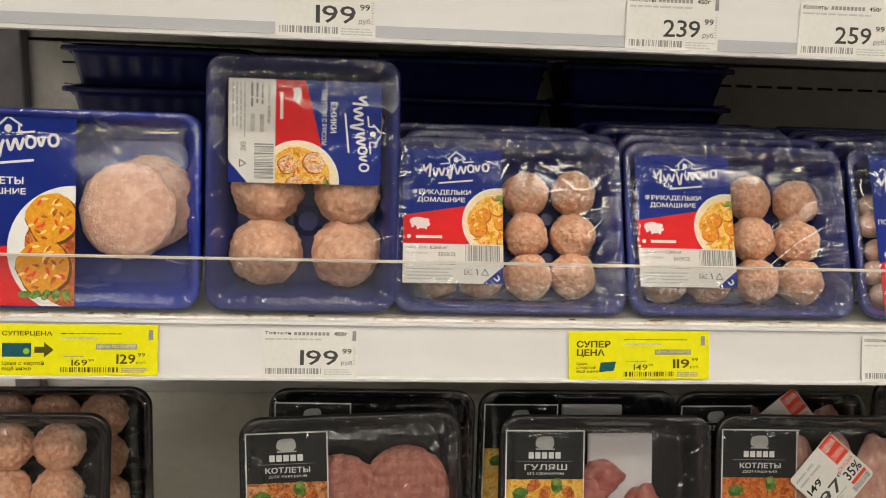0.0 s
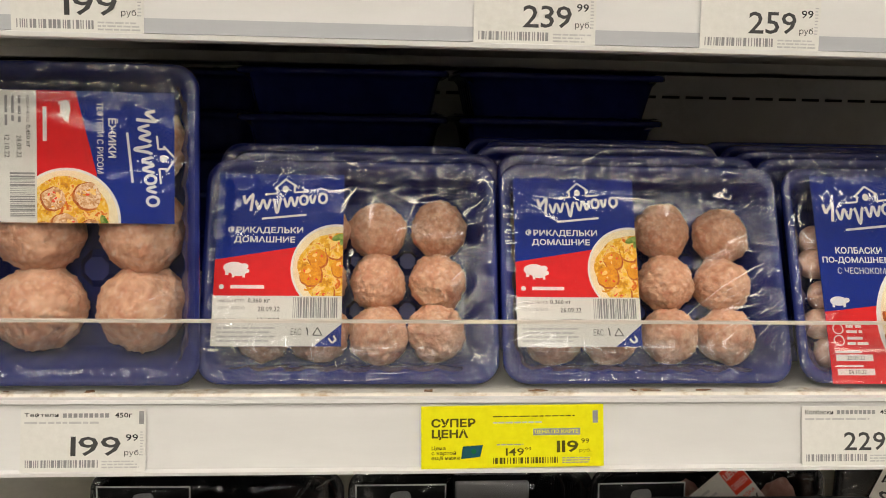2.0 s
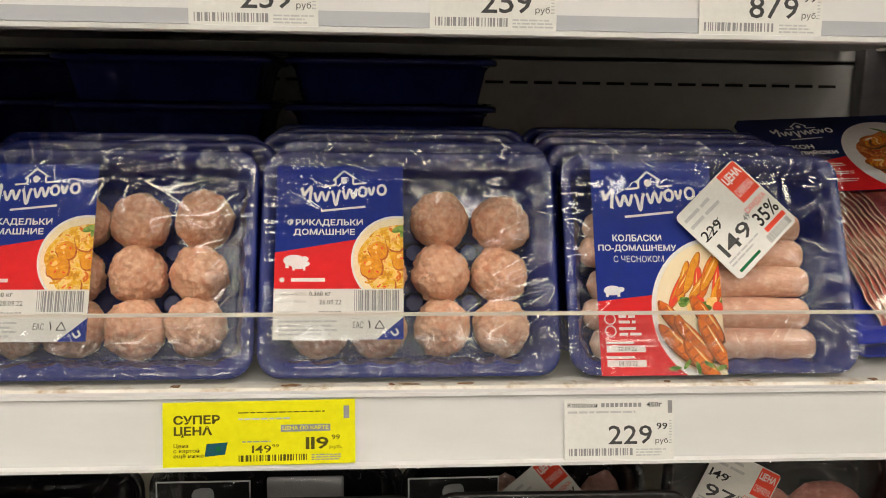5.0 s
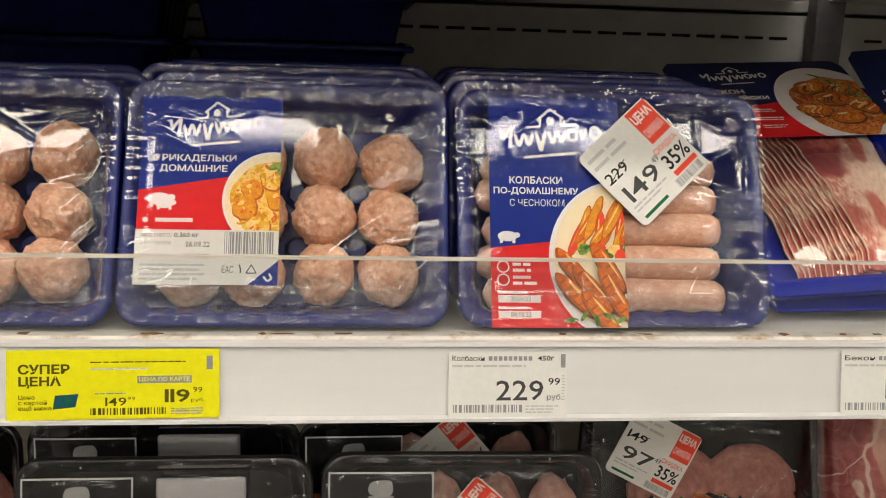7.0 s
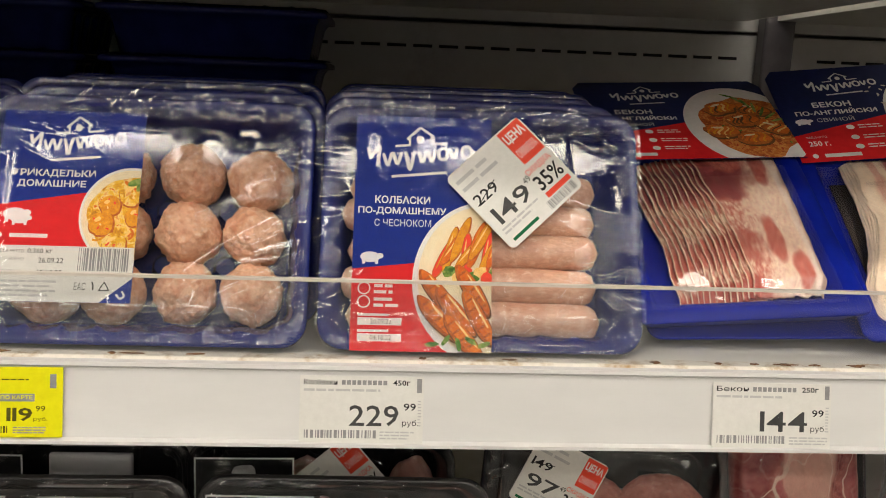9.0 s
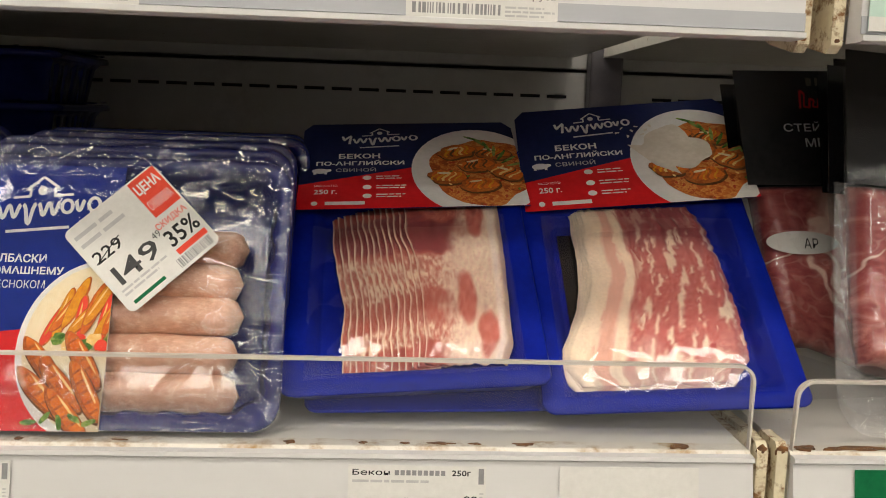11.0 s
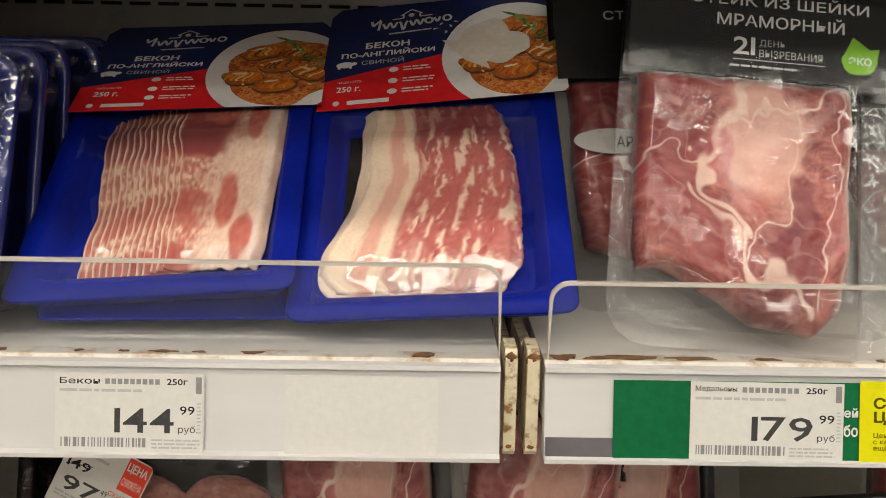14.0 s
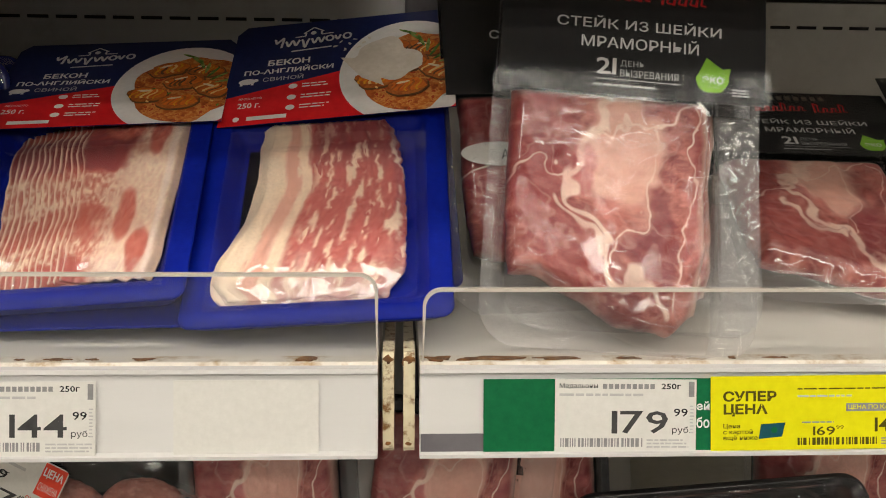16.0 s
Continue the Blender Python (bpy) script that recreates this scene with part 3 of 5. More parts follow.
def shelf(x0, x1, z, style, rust=()):
    t = thing("chiller_shelf", pose(0, 0, 0), "white enamelled steel chiller shelf with rusty edges and a price rail", "shelf", "shelves of the chiller")
    part("plate", extrude_x([(FRONT + 0.012, z), (1.205, z), (1.205, z - 0.02), (FRONT + 0.016, z - 0.02)], x0, x1), ENAMEL, t)
    part("front_lip", extrude_x([(FRONT, z - 0.001), (FRONT + 0.002, z + 0.0006), (FRONT + 0.0118, z + 0.0006), (FRONT + 0.0118, z - 0.03), (FRONT, z - 0.03)], x0, x1), EDGE_ENAMEL, t, "rust-spotted front edge")
    rng = random.Random(int(x0 * 100))
    rust = rust + tuple((rng.uniform(x0, x1), rng.uniform(0.0015, 0.006), rng.uniform(0.0006, 0.0016)) for _ in range(16)) if rust else rust
    for i, (rx, w, d) in enumerate(rust):
        part("rust_stain", rust_patch(rx, w, d, i + 1, FRONT + 0.006, z + 0.0008), RUST, t, "brown rust stain")
    if style == "upper":
        part("price_rail", extrude_x([(0.6555, 1.3570), (0.6530, 1.3575), (0.6530, 1.3600), (0.6558, 1.3605), (0.6566, 1.3690), (0.6580, 1.4060), (0.6560, 1.4080), (0.6600, 1.4100), (0.6690, 1.4100), (0.6690, 1.3570)], x0, x1), RAIL, t, "white plastic price rail")
        part("rail_band", extrude_x([(0.6550, 1.3608), (0.6556, 1.3692), (0.6566, 1.3692), (0.6560, 1.3606)], x0, x1), RAIL_GREY, t, "grey lower band of the rail")
    else:
        k = z - SHELF
        part("price_rail", extrude_x([(0.6575, 1.0935 + k), (0.6545, 1.0935 + k), (0.6545, 1.0955 + k), (0.6580, 1.0965 + k), (0.6662, 1.1355 + k), (0.6640, 1.1370 + k), (0.6645, 1.1392 + k), (0.6695, 1.1395 + k), (0.6695, 1.0935 + k)], x0, x1), RAIL, t, "white plastic price rail")
    for x in (x0 - 0.0085, x1 + 0.0025):
        bm = bmesh.new()
        prof = [(0.668, z + 0.002), (0.672, z + 0.006), (0.69, z + 0.006), (0.70, z - 0.002), (0.76, z - 0.004), (0.76, z - 0.020), (0.70, z - 0.044), (0.672, z - 0.050), (0.667, z - 0.046)]
        part("bracket", extrude_x(prof, x, x + 0.006), BRACKET, t, "yellowed steel bracket with rusty edges")
        for i, (ry, rz, r) in enumerate(((0.6682, z + 0.0015, 0.0036), (0.6672, z - 0.044, 0.0022))):
            bm = bmesh.new()
            bmesh.ops.create_icosphere(bm, subdivisions=2, radius=1)
            for v in bm.verts:
                k = 1 + 0.6 * noise.noise(v.co * 1.8 + Vector((x * 90, i, 0)))
                v.co = Vector((x + 0.003 + v.co.x * 0.0033 * k, ry + 0.0006 + v.co.y * 0.0009, rz + v.co.z * r * k))
            smooth(part("rust_stain", bm, RUST, t, "brown rust on the bracket"))
    return t


RUSTS = ((0.829, 0.006, 0.004), (0.745, 0.005, 0.002), (0.62, 0.003, 0.002), (0.165, 0.003, 0.002), (0.48, 0.002, 0.002), (0.30, 0.002, 0.0015), (-0.05, 0.003, 0.0018), (0.70, 0.006, 0.0016))
mid_left = shelf(-0.468, 0.868, SHELF, "mid", RUSTS)
mid_right = shelf(0.890, 2.26, SHELF, "mid", ((0.925, 0.020, 0.0035), (0.900, 0.006, 0.004), (0.965, 0.012, 0.002), (1.06, 0.002, 0.002)))
shelf(-0.468, 0.868, SHELF_UP, "upper", ((0.5, 0.004, 0.002),))
shelf(0.896, 2.26, SHELF_UP, "upper")
shelf(-0.468, 0.868, SHELF_LOW, "low")
shelf(0.890, 2.26, SHELF_LOW, "low")
guard(mid_left, -0.462, 0.868, 0.6735, SHELF, 1.1885)
guard(mid_right, 0.8915, 2.25, 0.6735, SHELF, 1.1805)
part("rail_insert", extrude_x([(0.6569, 1.0962), (0.6596, 1.1050), (0.6604, 1.1050), (0.6576, 1.0962)], 0.8905, 1.9), RAIL_DARK, mid_right, "dark strip below the paper insert")


# ---- price tags ----
def tag_pose(x, level):
    if level == "upper":
        return pose(x, 0.6548, 1.3592, 87)
    return pose(x, 0.6566, 1.0958, 78.5)


def white_tag(x0, x1, title, grams, price, level="mid", tilt=0.0, height=0.0385):
    w = x1 - x0
    s = Sheet(w, height)
    s.base(PAPER)
    h = height
    s.text(title, 0.03 * w, 0.865 * h, 0.30 * w, 0.945 * h, INK_BLACK, 0.01)
    for k in range(9):
        s.rect((0.335 + 0.042 * k) * w, 0.868 * h, (0.366 + 0.042 * k) * w, 0.936 * h, INK_GREY)
    s.text(grams, 0.75 * w, 0.865 * h, 0.89 * w, 0.945 * h, INK_BLACK, 0.02)
    s.lines(0.03 * w, 0.755 * h, 0.8 * w, 0.825 * h, 1, INK_PALE)
    s.rect(0.945 * w, 0.76 * h, 0.985 * w, 0.97 * h, INK_GREY)
    s.text(price, 0.40 * w, 0.255 * h, 0.80 * w, 0.565 * h, INK_DARK, 0.008)
    s.text("99", 0.84 * w, 0.49 * h, 0.94 * w, 0.60 * h, INK_BLACK, 0.01)
    s.text("руб.", 0.83 * w, 0.24 * h, 0.96 * w, 0.35 * h, INK_BLACK)
    s.lines(0.955 * w, 0.25 * h, 0.985 * w, 0.66 * h, 9, INK_PALE, 0.4)
    s.barcode(0.04 * w, 0.07 * h, 0.62 * w, 0.19 * h)
    s.lines(0.65 * w, 0.05 * h, 0.98 * w, 0.19 * h, 3, INK_PALE)
    t = thing("price_tag", tag_pose(x0, level) @ pose(0, 0, 0.0006, 0, 0, tilt), "white paper price tag in a shelf rail reading " + price, "price tag", "price tags")
    s.make(t, pose(0, 0, 0), "card")
    return t


def yellow_tag(x0, x1, old, price, first=False, tilt=0.0):
    w, h = x1 - x0, 0.0395
    s = Sheet(w, h)
    s.base(YELLOW)
    if first:
        s.text("СУПЕРЦЕНА", 0.03 * w, 0.76 * h, 0.34 * w, 0.87 * h, INK_OLIVE, 0.02)
        s.rect(0.03 * w, 0.36 * h, 0.21 * w, 0.63 * h, INK_CARD)
        s.poly(disc(0.18 * w, 0.47 * h, 0.02 * w, 0.02 * w, 14), INK_GREEN)
        s.poly([(0.23 * w, 0.44 * h), (0.29 * w, 0.44 * h), (0.29 * w, 0.35 * h), (0.35 * w, 0.5 * h), (0.29 * w, 0.65 * h), (0.29 * w, 0.56 * h), (0.23 * w, 0.56 * h)], INK_OLIVE)
        s.text("Цена с картой\nещё ниже", 0.03 * w, 0.08 * h, 0.29 * w, 0.28 * h, INK_OLIVE, 0.01)
    else:
        s.text("СУПЕР\nЦЕНА", 0.055 * w, 0.46 * h, 0.295 * w, 0.80 * h, INK_OLIVE, 0.035)
        s.text("Цена\nс картой\nещё ниже", 0.055 * w, 0.13 * h, 0.21 * w, 0.36 * h, INK_OLIVE, 0.015)
        s.poly([(0.215 * w, 0.15 * h), (0.32 * w, 0.18 * h), (0.335 * w, 0.37 * h), (0.225 * w, 0.35 * h)], INK_CARD)
        s.poly(disc(0.285 * w, 0.27 * h, 0.014 * w, 0.014 * w, 12), INK_TEAL)
    s.lines(0.39 * w, 0.80 * h, 0.87 * w, 0.86 * h, 1, INK_OLIVE, 0.3)
    s.lines(0.39 * w, 0.70 * h, 0.66 * w, 0.75 * h, 1, INK_PALE)
    s.rect(0.61 * w, 0.51 * h, 0.87 * w, 0.62 * h, INK_GREY)
    s.text("ЦЕНА ПО КАРТЕ", 0.62 * w, 0.53 * h, 0.86 * w, 0.60 * h, YELLOW, 0.01)
    s.text(old, 0.46 * w, 0.19 * h, 0.56 * w, 0.31 * h, INK_OLIVE, 0.01)
    s.text("99", 0.565 * w, 0.27 * h, 0.60 * w, 0.32 * h, INK_OLIVE)
    s.lines(0.41 * w, 0.35 * h, 0.56 * w, 0.39 * h, 1, INK_GREY)
    s.text(price, 0.74 * w, 0.23 * h, 0.86 * w, 0.42 * h, INK_OLIVE, 0.02)
    s.text("99", 0.875 * w, 0.37 * h, 0.92 * w, 0.45 * h, INK_OLIVE, 0.01)
    s.text("руб.", 0.865 * w, 0.22 * h, 0.93 * w, 0.29 * h, INK_OLIVE)
    s.rect(0.94 * w, 0.70 * h, 0.97 * w, 0.90 * h, INK_GREY)
    s.barcode(0.39 * w, 0.06 * h, 0.75 * w, 0.16 * h, INK_OLIVE)
    s.lines(0.77 * w, 0.05 * h, 0.95 * w, 0.16 * h, 3, INK_GREY)
    t = thing("price_tag", tag_pose(x0, "mid") @ pose(0, 0, 0.0012, 0, 0, tilt), "bright yellow paper offer tag in a shelf rail reading " + price, "price tag", "price tags")
    s.make(t, pose(0, 0, 0), "card")
    return t


yellow_tag(-0.2885, -0.167, "169", "129", True, 0.3)
white_tag(-0.087, -0.0115, "Тефтели", "450г", "199")
yellow_tag(0.160, 0.2775, "149", "119", tilt=0.6)
white_tag(0.4095, 0.4805, "Колбаски", "450г", "229")
white_tag(0.6515, 0.7235, "Бекон", "250г", "144", tilt=-0.3)
white_tag(0.961, 1.0365, "Медальоны", "250г", "179", tilt=-0.5)
yellow_tag(1.0445, 1.165, "169", "149", tilt=0.4)
for tx0, tx1, price in ((-0.075, -0.002, "199"), (0.186, 0.258, "239"), (0.321, 0.394, "259"), (0.478, 0.552, "879"), (0.675, 0.747, "499")):
    white_tag(tx0, tx1, "Котлеты", "450г", price, "upper", height=0.041)

blank = Sheet(0.0745, 0.0385)
blank.base(PAPER)
t = thing("blank_card", tag_pose(0.763, "mid") @ pose(0, 0, 0.0003), "blank white paper card in a shelf rail", "card")
blank.make(t, pose(0, 0, 0), "card")
green = Sheet(0.25, 0.0385)
green.base(INK_TEAL)
green.text("ей", 0.1135, 0.0215, 0.1205, 0.0262, INK_WHITE, 0.02)
green.text("бо", 0.1135, 0.0120, 0.1205, 0.0180, INK_WHITE, 0.02)
t = thing("green_strip", tag_pose(0.9235, "mid") @ pose(0, 0, 0.0002), "dark green printed paper strip in a shelf rail", "card")
green.make(t, pose(0, 0, 0), "card")
upper_green = Sheet(0.3, 0.045)
upper_green.base(INK_MINT)
upper_green.rect(0, 0, 0.3, 0.007, PAPER)
t = thing("pale_green_strip", pose(0.8985, 0.6535, 1.362, 87), "pale green printed paper strip in a shelf rail", "card")
upper_green.make(t, pose(0, 0, 0), "card")


# ---- wrapped trays ----
def tray_mesh(w, h, d, r=0.016, flute=0.0025):
    return loft(w, h, r, [(0.018, -d, 0), (0.0165, -d + 0.003, 0.3), (0.010, -0.010, 1), (0.0065, -0.005, 0), (0.0005, -0.0045, 0), (0.0, -0.002, 0), (0.0008, 0.0006, 0),
                          (0.003, 0.0012, 0), (0.0055, 0.0006, 0), (0.0068, -0.001, 0), (0.0105, -0.008, 1), (0.0165, -d + 0.005, 0.3), (0.0195, -d + 0.002, 0)], flute)


def film_mesh(name, w, h, seed, z=0.0012, amp=1.0, r=0.014, fine=2.0, folds=64):
    """Stretched wrap over a tray: taut in the middle, with sharp folds pulled in from the rim all round."""
    rng = np.random.default_rng(seed)
    iw, ih, nx, ny = w - 0.004, h - 0.004, int(130 * fine), int(105 * fine)
    u, v = np.meshgrid(np.linspace(0, 1, nx + 1), np.linspace(0, 1, ny + 1))
    x, y = (u - 0.5) * iw, v * ih + 0.002
    ex, ey = np.minimum(u, 1 - u) * iw, np.minimum(v, 1 - v) * ih
    # the corners follow the rounded rim
    dx, dy = np.maximum(r - ex, 0), np.maximum(r - ey, 0)
    d = np.hypot(dx, dy)
    k = np.where(d > r, 1 - r / np.maximum(d, 1e-9), 0)
    x = x + dx * k * np.where(u < 0.5, 1, -1)
    y = y + dy * k * np.where(v < 0.5, 1, -1)
    rim = np.minimum(ex, ey)
    relief = np.zeros_like(x)
    for i in range(folds + 10):
        if i < folds:
            # a fold that starts on the rim and runs inwards
            p, slant = rng.uniform(0, 2 * (iw + ih)), rng.uniform(-1.0, 1.0)
            if p < iw:
                px, py, a = p - iw / 2, 0.004, math.pi / 2
            elif p < 2 * iw:
                px, py, a = p - 1.5 * iw, ih, -math.pi / 2
            elif p < 2 * iw + ih:
                px, py, a = iw / 2 - 0.002, p - 2 * iw, math.pi
            else:
                px, py, a = -iw / 2 + 0.002, p - 2 * iw - ih, 0.0
            a, length = a + slant, 0.014 + 0.050 * rng.random() ** 1.6
            wide, high = rng.uniform(0.0016, 0.0034), rng.uniform(0.0004, 0.0013)
        else:
            # a few long soft creases over the upper part and beside the label
            px, py, a = rng.uniform(-0.4, 0.3) * iw, rng.uniform(0.86, 0.97) * ih, rng.uniform(-0.3, 0.15)
            if i % 3 == 0:
                px, py, a = rng.uniform(0.1, 0.35) * iw, rng.uniform(0.15, 0.7) * ih, rng.uniform(0.1, 0.7)
            length, wide, high = rng.uniform(0.03, 0.07), rng.uniform(0.0014, 0.0026), rng.uniform(0.0004, 0.0009)
        ca, sa = math.cos(a), math.sin(a)
        along = (x - px) * ca + (y - py) * sa
        across = (y - py) * ca - (x - px) * sa - rng.uniform(-6, 6) * along ** 2 - 0.0005 * np.sin(along * rng.uniform(60, 160))
        taper = np.clip(along / 0.003, 0, 1) * np.clip((length - along) / (0.6 * length), 0, 1)
        relief += high * np.exp(-np.abs(across / wide) ** 1.5) * taper
    # small puckers on the rim and a slow sag of the sheet
    run = np.where(ex < ey, y, x)
    pucker = sum(np.sin(run * f + rng.uniform(0, 6.3)) for f in (420, 690, 1010)) / 3
    sag = sum(np.sin(x * rng.uniform(-90, 90) + y * rng.uniform(-90, 90) + rng.uniform(0, 6.3)) for _ in range(5)) * 0.00005
    edge = np.clip(rim / 0.003, 0, 1)
    # the sheet lies flatter over the printed label
    calm = 1 - 0.7 * np.clip((0.48 - u) / 0.05, 0, 1) * np.clip((u - 0.06) / 0.05, 0, 1) * np.clip((v - 0.17) / 0.05, 0, 1) * np.clip((0.90 - v) / 0.05, 0, 1)
    relief = relief * edge * calm + 0.0003 * pucker * edge * np.exp(-rim / 0.006) + sag * np.clip(rim / 0.012, 0, 1)
    zz = np.maximum(z + 0.0006 - 0.0014 * np.exp(-((rim - 0.011) / 0.005) ** 2) + amp * relief, z - 0.0024)
    n = nx + 1
    j, i = np.meshgrid(np.arange(ny), np.arange(nx), indexing="ij")
    q = (j * n + i).ravel()
    me = bpy.data.meshes.new(name)
    me.from_pydata(np.stack([x.ravel(), y.ravel(), zz.ravel()], 1).tolist(), [], np.stack([q, q + 1, q + n + 1, q + n], 1).tolist())
    me.polygons.foreach_set("use_smooth", [True] * len(me.polygons))
    me.update()
    return me


def blob(name, rx, ry, rz, seed, lumps, tint_a, tint_b, fleck, sub=4):
    """A lump of minced meat: an uneven ball with flecks of fat."""
    bm = bmesh.new()
    bmesh.ops.create_icosphere(bm, subdivisions=sub, radius=1)
    cols = []
    for v in bm.verts:
        p = v.co.copy()
        k = 1 + lumps * noise.fractal(p * 1.6 + Vector((seed, 0, 0)), 1.0, 2.0, 2) + lumps * 0.75 * noise.fractal(p * 7 + Vector((0, seed, 0)), 0.7, 2.0, 4)
        v.co = Vector((p.x * rx * k, p.y * ry * k, p.z * rz * k))
        n = noise.fractal(p * 5 + Vector((seed, seed, 0)), 0.9, 2.0, 3)
        q = noise.noise(p * 11 + Vector((0, 0, seed)))
        c = blend(tint_a, tint_b, 0.5 + 0.8 * n)
        cols.append(blend(c, fleck, 0.5 * step(0.2, 0.55, q)))
    me = bpy.data.meshes.new(name)
    bm.to_mesh(me)
    bm.free()
    at = me.color_attributes.new("Col", "FLOAT_COLOR", "POINT")
    at.data.foreach_set("color", [x for c in cols for x in (*c, 1.0)])
    me.polygons.foreach_set("use_smooth", [True] * len(me.polygons))
    me.materials.append(MINCE)
    return me


PINK_A, PINK_B, FLECK = (0.68, 0.33, 0.20), (0.90, 0.60, 0.41), (0.96, 0.80, 0.66)
SMALL = [blob("meatball", 0.0200, 0.0196, 0.0185, s * 5.3 + 1, 0.10, PINK_A, PINK_B, FLECK, 5) for s in range(4)]
LARGE = [blob("meatball", 0.0292, 0.0275, 0.024, s * 3.7 + 40, 0.09, PINK_A, PINK_B, FLECK, 5) for s in range(4)]
PATTY = [blob("patty", 0.0385, 0.0385, 0.0085, s * 4.1 + 70, 0.05, (0.70, 0.40, 0.28), (0.86, 0.60, 0.46), FLECK, 5) for s in range(2)]
TRAY_M = bpy.data.meshes.new("tray")
_b = tray_mesh(0.197, 0.153, 0.043)
_b.to_mesh(TRAY_M)
_b.free()
TRAY_M.materials.append(NAVY)


def dimple(r):
    bm = bmesh.new()
    bmesh.ops.create_cone(bm, cap_ends=True, segments=8, radius1=r, radius2=r * 0.6, depth=0.008)
    return bm


def lean_pose(x, y, z, lean, yaw=0.0, turn=0.0, roll=0.0):
    """A pack that leans back from the upright: its own x to its right, y up its face, z out of its face."""
    return pose(x, y, z, 0, 0, yaw) @ pose(0, 0, 0, 90 - lean) @ pose(0, 0, 0, 0, roll, turn)


def meatball_label(made, best):
    w, h = 0.084, 0.1175
    s = Sheet(w, h, 0.0003)
    s.base(INK_BLUE)
    s.poly([(0, 0.28 * h), (w, 0.28 * h), (w, 0.62 * h), (0.62 * w, 0.565 * h), (0, 0.49 * h)], INK_RED)
    plate(s, 0.95 * w, 0.446 * h, 0.36 * w, PASTA, 7, PASTA, 3)
    s.rect(0, 0, w, 0.283 * h, PAPER)
    brand_mark(s, 0.53 * w, 0.80 * h, 0.66 * w, INK_WHITE)
    s.text("ФРИКАДЕЛЬКИ", 0.09 * w, 0.640 * h, 0.68 * w, 0.685 * h, INK_WHITE, 0.025)
    s.text("ДОМАШНИЕ", 0.14 * w, 0.585 * h, 0.62 * w, 0.628 * h, INK_WHITE, 0.025)
    animal(s, 0.06 * w, 0.385 * h, 0.20 * w, INK_WHITE)
    animal(s, 0.12 * w, 0.375 * h, 0.15 * w, INK_WHITE)
    s.rect(0.13 * w, 0.325 * h, 0.39 * w, 0.345 * h, INK_WHITE)
    s.poly(disc(0.06 * w, 0.335 * h, 0.02 * w, 0.02 * w, 10), INK_WHITE)
    s.text("МАССА НЕТТО:", 0.04 * w, 0.245 * h, 0.25 * w, 0.262 * h, INK_BLACK)
    s.text("0,360 кг", 0.27 * w, 0.240 * h, 0.44 * w, 0.268 * h, INK_BLACK, 0.01)
    s.text("ИЗГОТОВЛЕНО", 0.04 * w, 0.205 * h, 0.25 * w, 0.222 * h, INK_GREY)
    s.text(made, 0.35 * w, 0.195 * h, 0.52 * w, 0.222 * h, INK_BLACK)
    s.text("ГОДЕН ДО:", 0.04 * w, 0.142 * h, 0.19 * w, 0.158 * h, INK_GREY)
    s.text(best, 0.35 * w, 0.132 * h, 0.52 * w, 0.160 * h, INK_BLACK)
    s.lines(0.04 * w, 0.02 * h, 0.60 * w, 0.115 * h, 4, INK_PALE, 0.45)
    s.barcode(0.62 * w, 0.16 * h, 0.965 * w, 0.275 * h)
    s.lines(0.62 * w, 0.14 * h, 0.96 * w, 0.157 * h, 1, INK_GREY)
    s.text("ЕАС", 0.61 * w, 0.062 * h, 0.69 * w, 0.10 * h, INK_BLACK)
    s.stroke([(0.78 * w, 0.062 * h), (0.85 * w, 0.062 * h), (0.815 * w, 0.105 * h), (0.78 * w, 0.062 * h)], 0.0006, INK_BLACK)
    s.stroke([(0.73 * w, 0.105 * h), (0.74 * w, 0.085 * h), (0.74 * w, 0.062 * h)], 0.0008, INK_BLACK)
    s.poly([(0.79 * w, 0), (w, 0), (w, 0.125 * h)], INK_BLUE)
    s.stroke([(0.90 * w, 0.045 * h), (0.93 * w, 0.02 * h), (0.96 * w, 0.035 * h), (0.94 * w, 0.06 * h)], 0.0012, INK_WHITE)
    return s


def meatball_pack(m, seed, label, shift=0.0, dates=("26.09.22", "10.10.22")):
    t = thing("meatball_pack", m, label, "meat pack", "wrapped meat trays")
    part("tray", TRAY_M, None, t, "navy blue plastic tray")
    rng = random.Random(seed)
    for x in (-0.035, 0.004, 0.0425 + shift):
        for y in (0.054, 0.09):
            part("tray_stud", dimple(0.010), NAVY, t, "", pose(x, y, -0.0375, 0, 0, 22.5))
    for i, x in enumerate((-0.061, -0.0225, 0.0225 + shift, 0.0625 + shift)):
        for j, y in enumerate((0.036, 0.0725, 0.1085)):
            part("meatball", SMALL[rng.randrange(4)], None, t, "", pose(x + rng.uniform(-0.0015, 0.0015), y + rng.uniform(-0.0015, 0.0015), -0.0212, rng.uniform(0, 360), rng.uniform(0, 360), rng.uniform(0, 360)))
    meatball_label(*dates).make(t, pose(-0.0885 + shift * 0.3, 0.0245, 0.0006), "label", "blue, red and white printed paper label")
    f = part("film", film_mesh("film", 0.197, 0.153, seed, 0.0022), FILM, t, "crinkled clear plastic wrap")
    f.visible_shadow = False
    return t


FACE_Y, FACE_Z = 0.678, 1.1445
meatball_pack(lean_pose(0.1135, FACE_Y, FACE_Z, 23.5), 11, "navy tray of six visible pink meatballs under crinkled film", -0.004, ("28.09.22", "12.10.22"))
meatball_pack(lean_pose(0.3125, FACE_Y, FACE_Z, 23.5), 23, "navy tray of six visible pink meatballs beside the sausage tray")


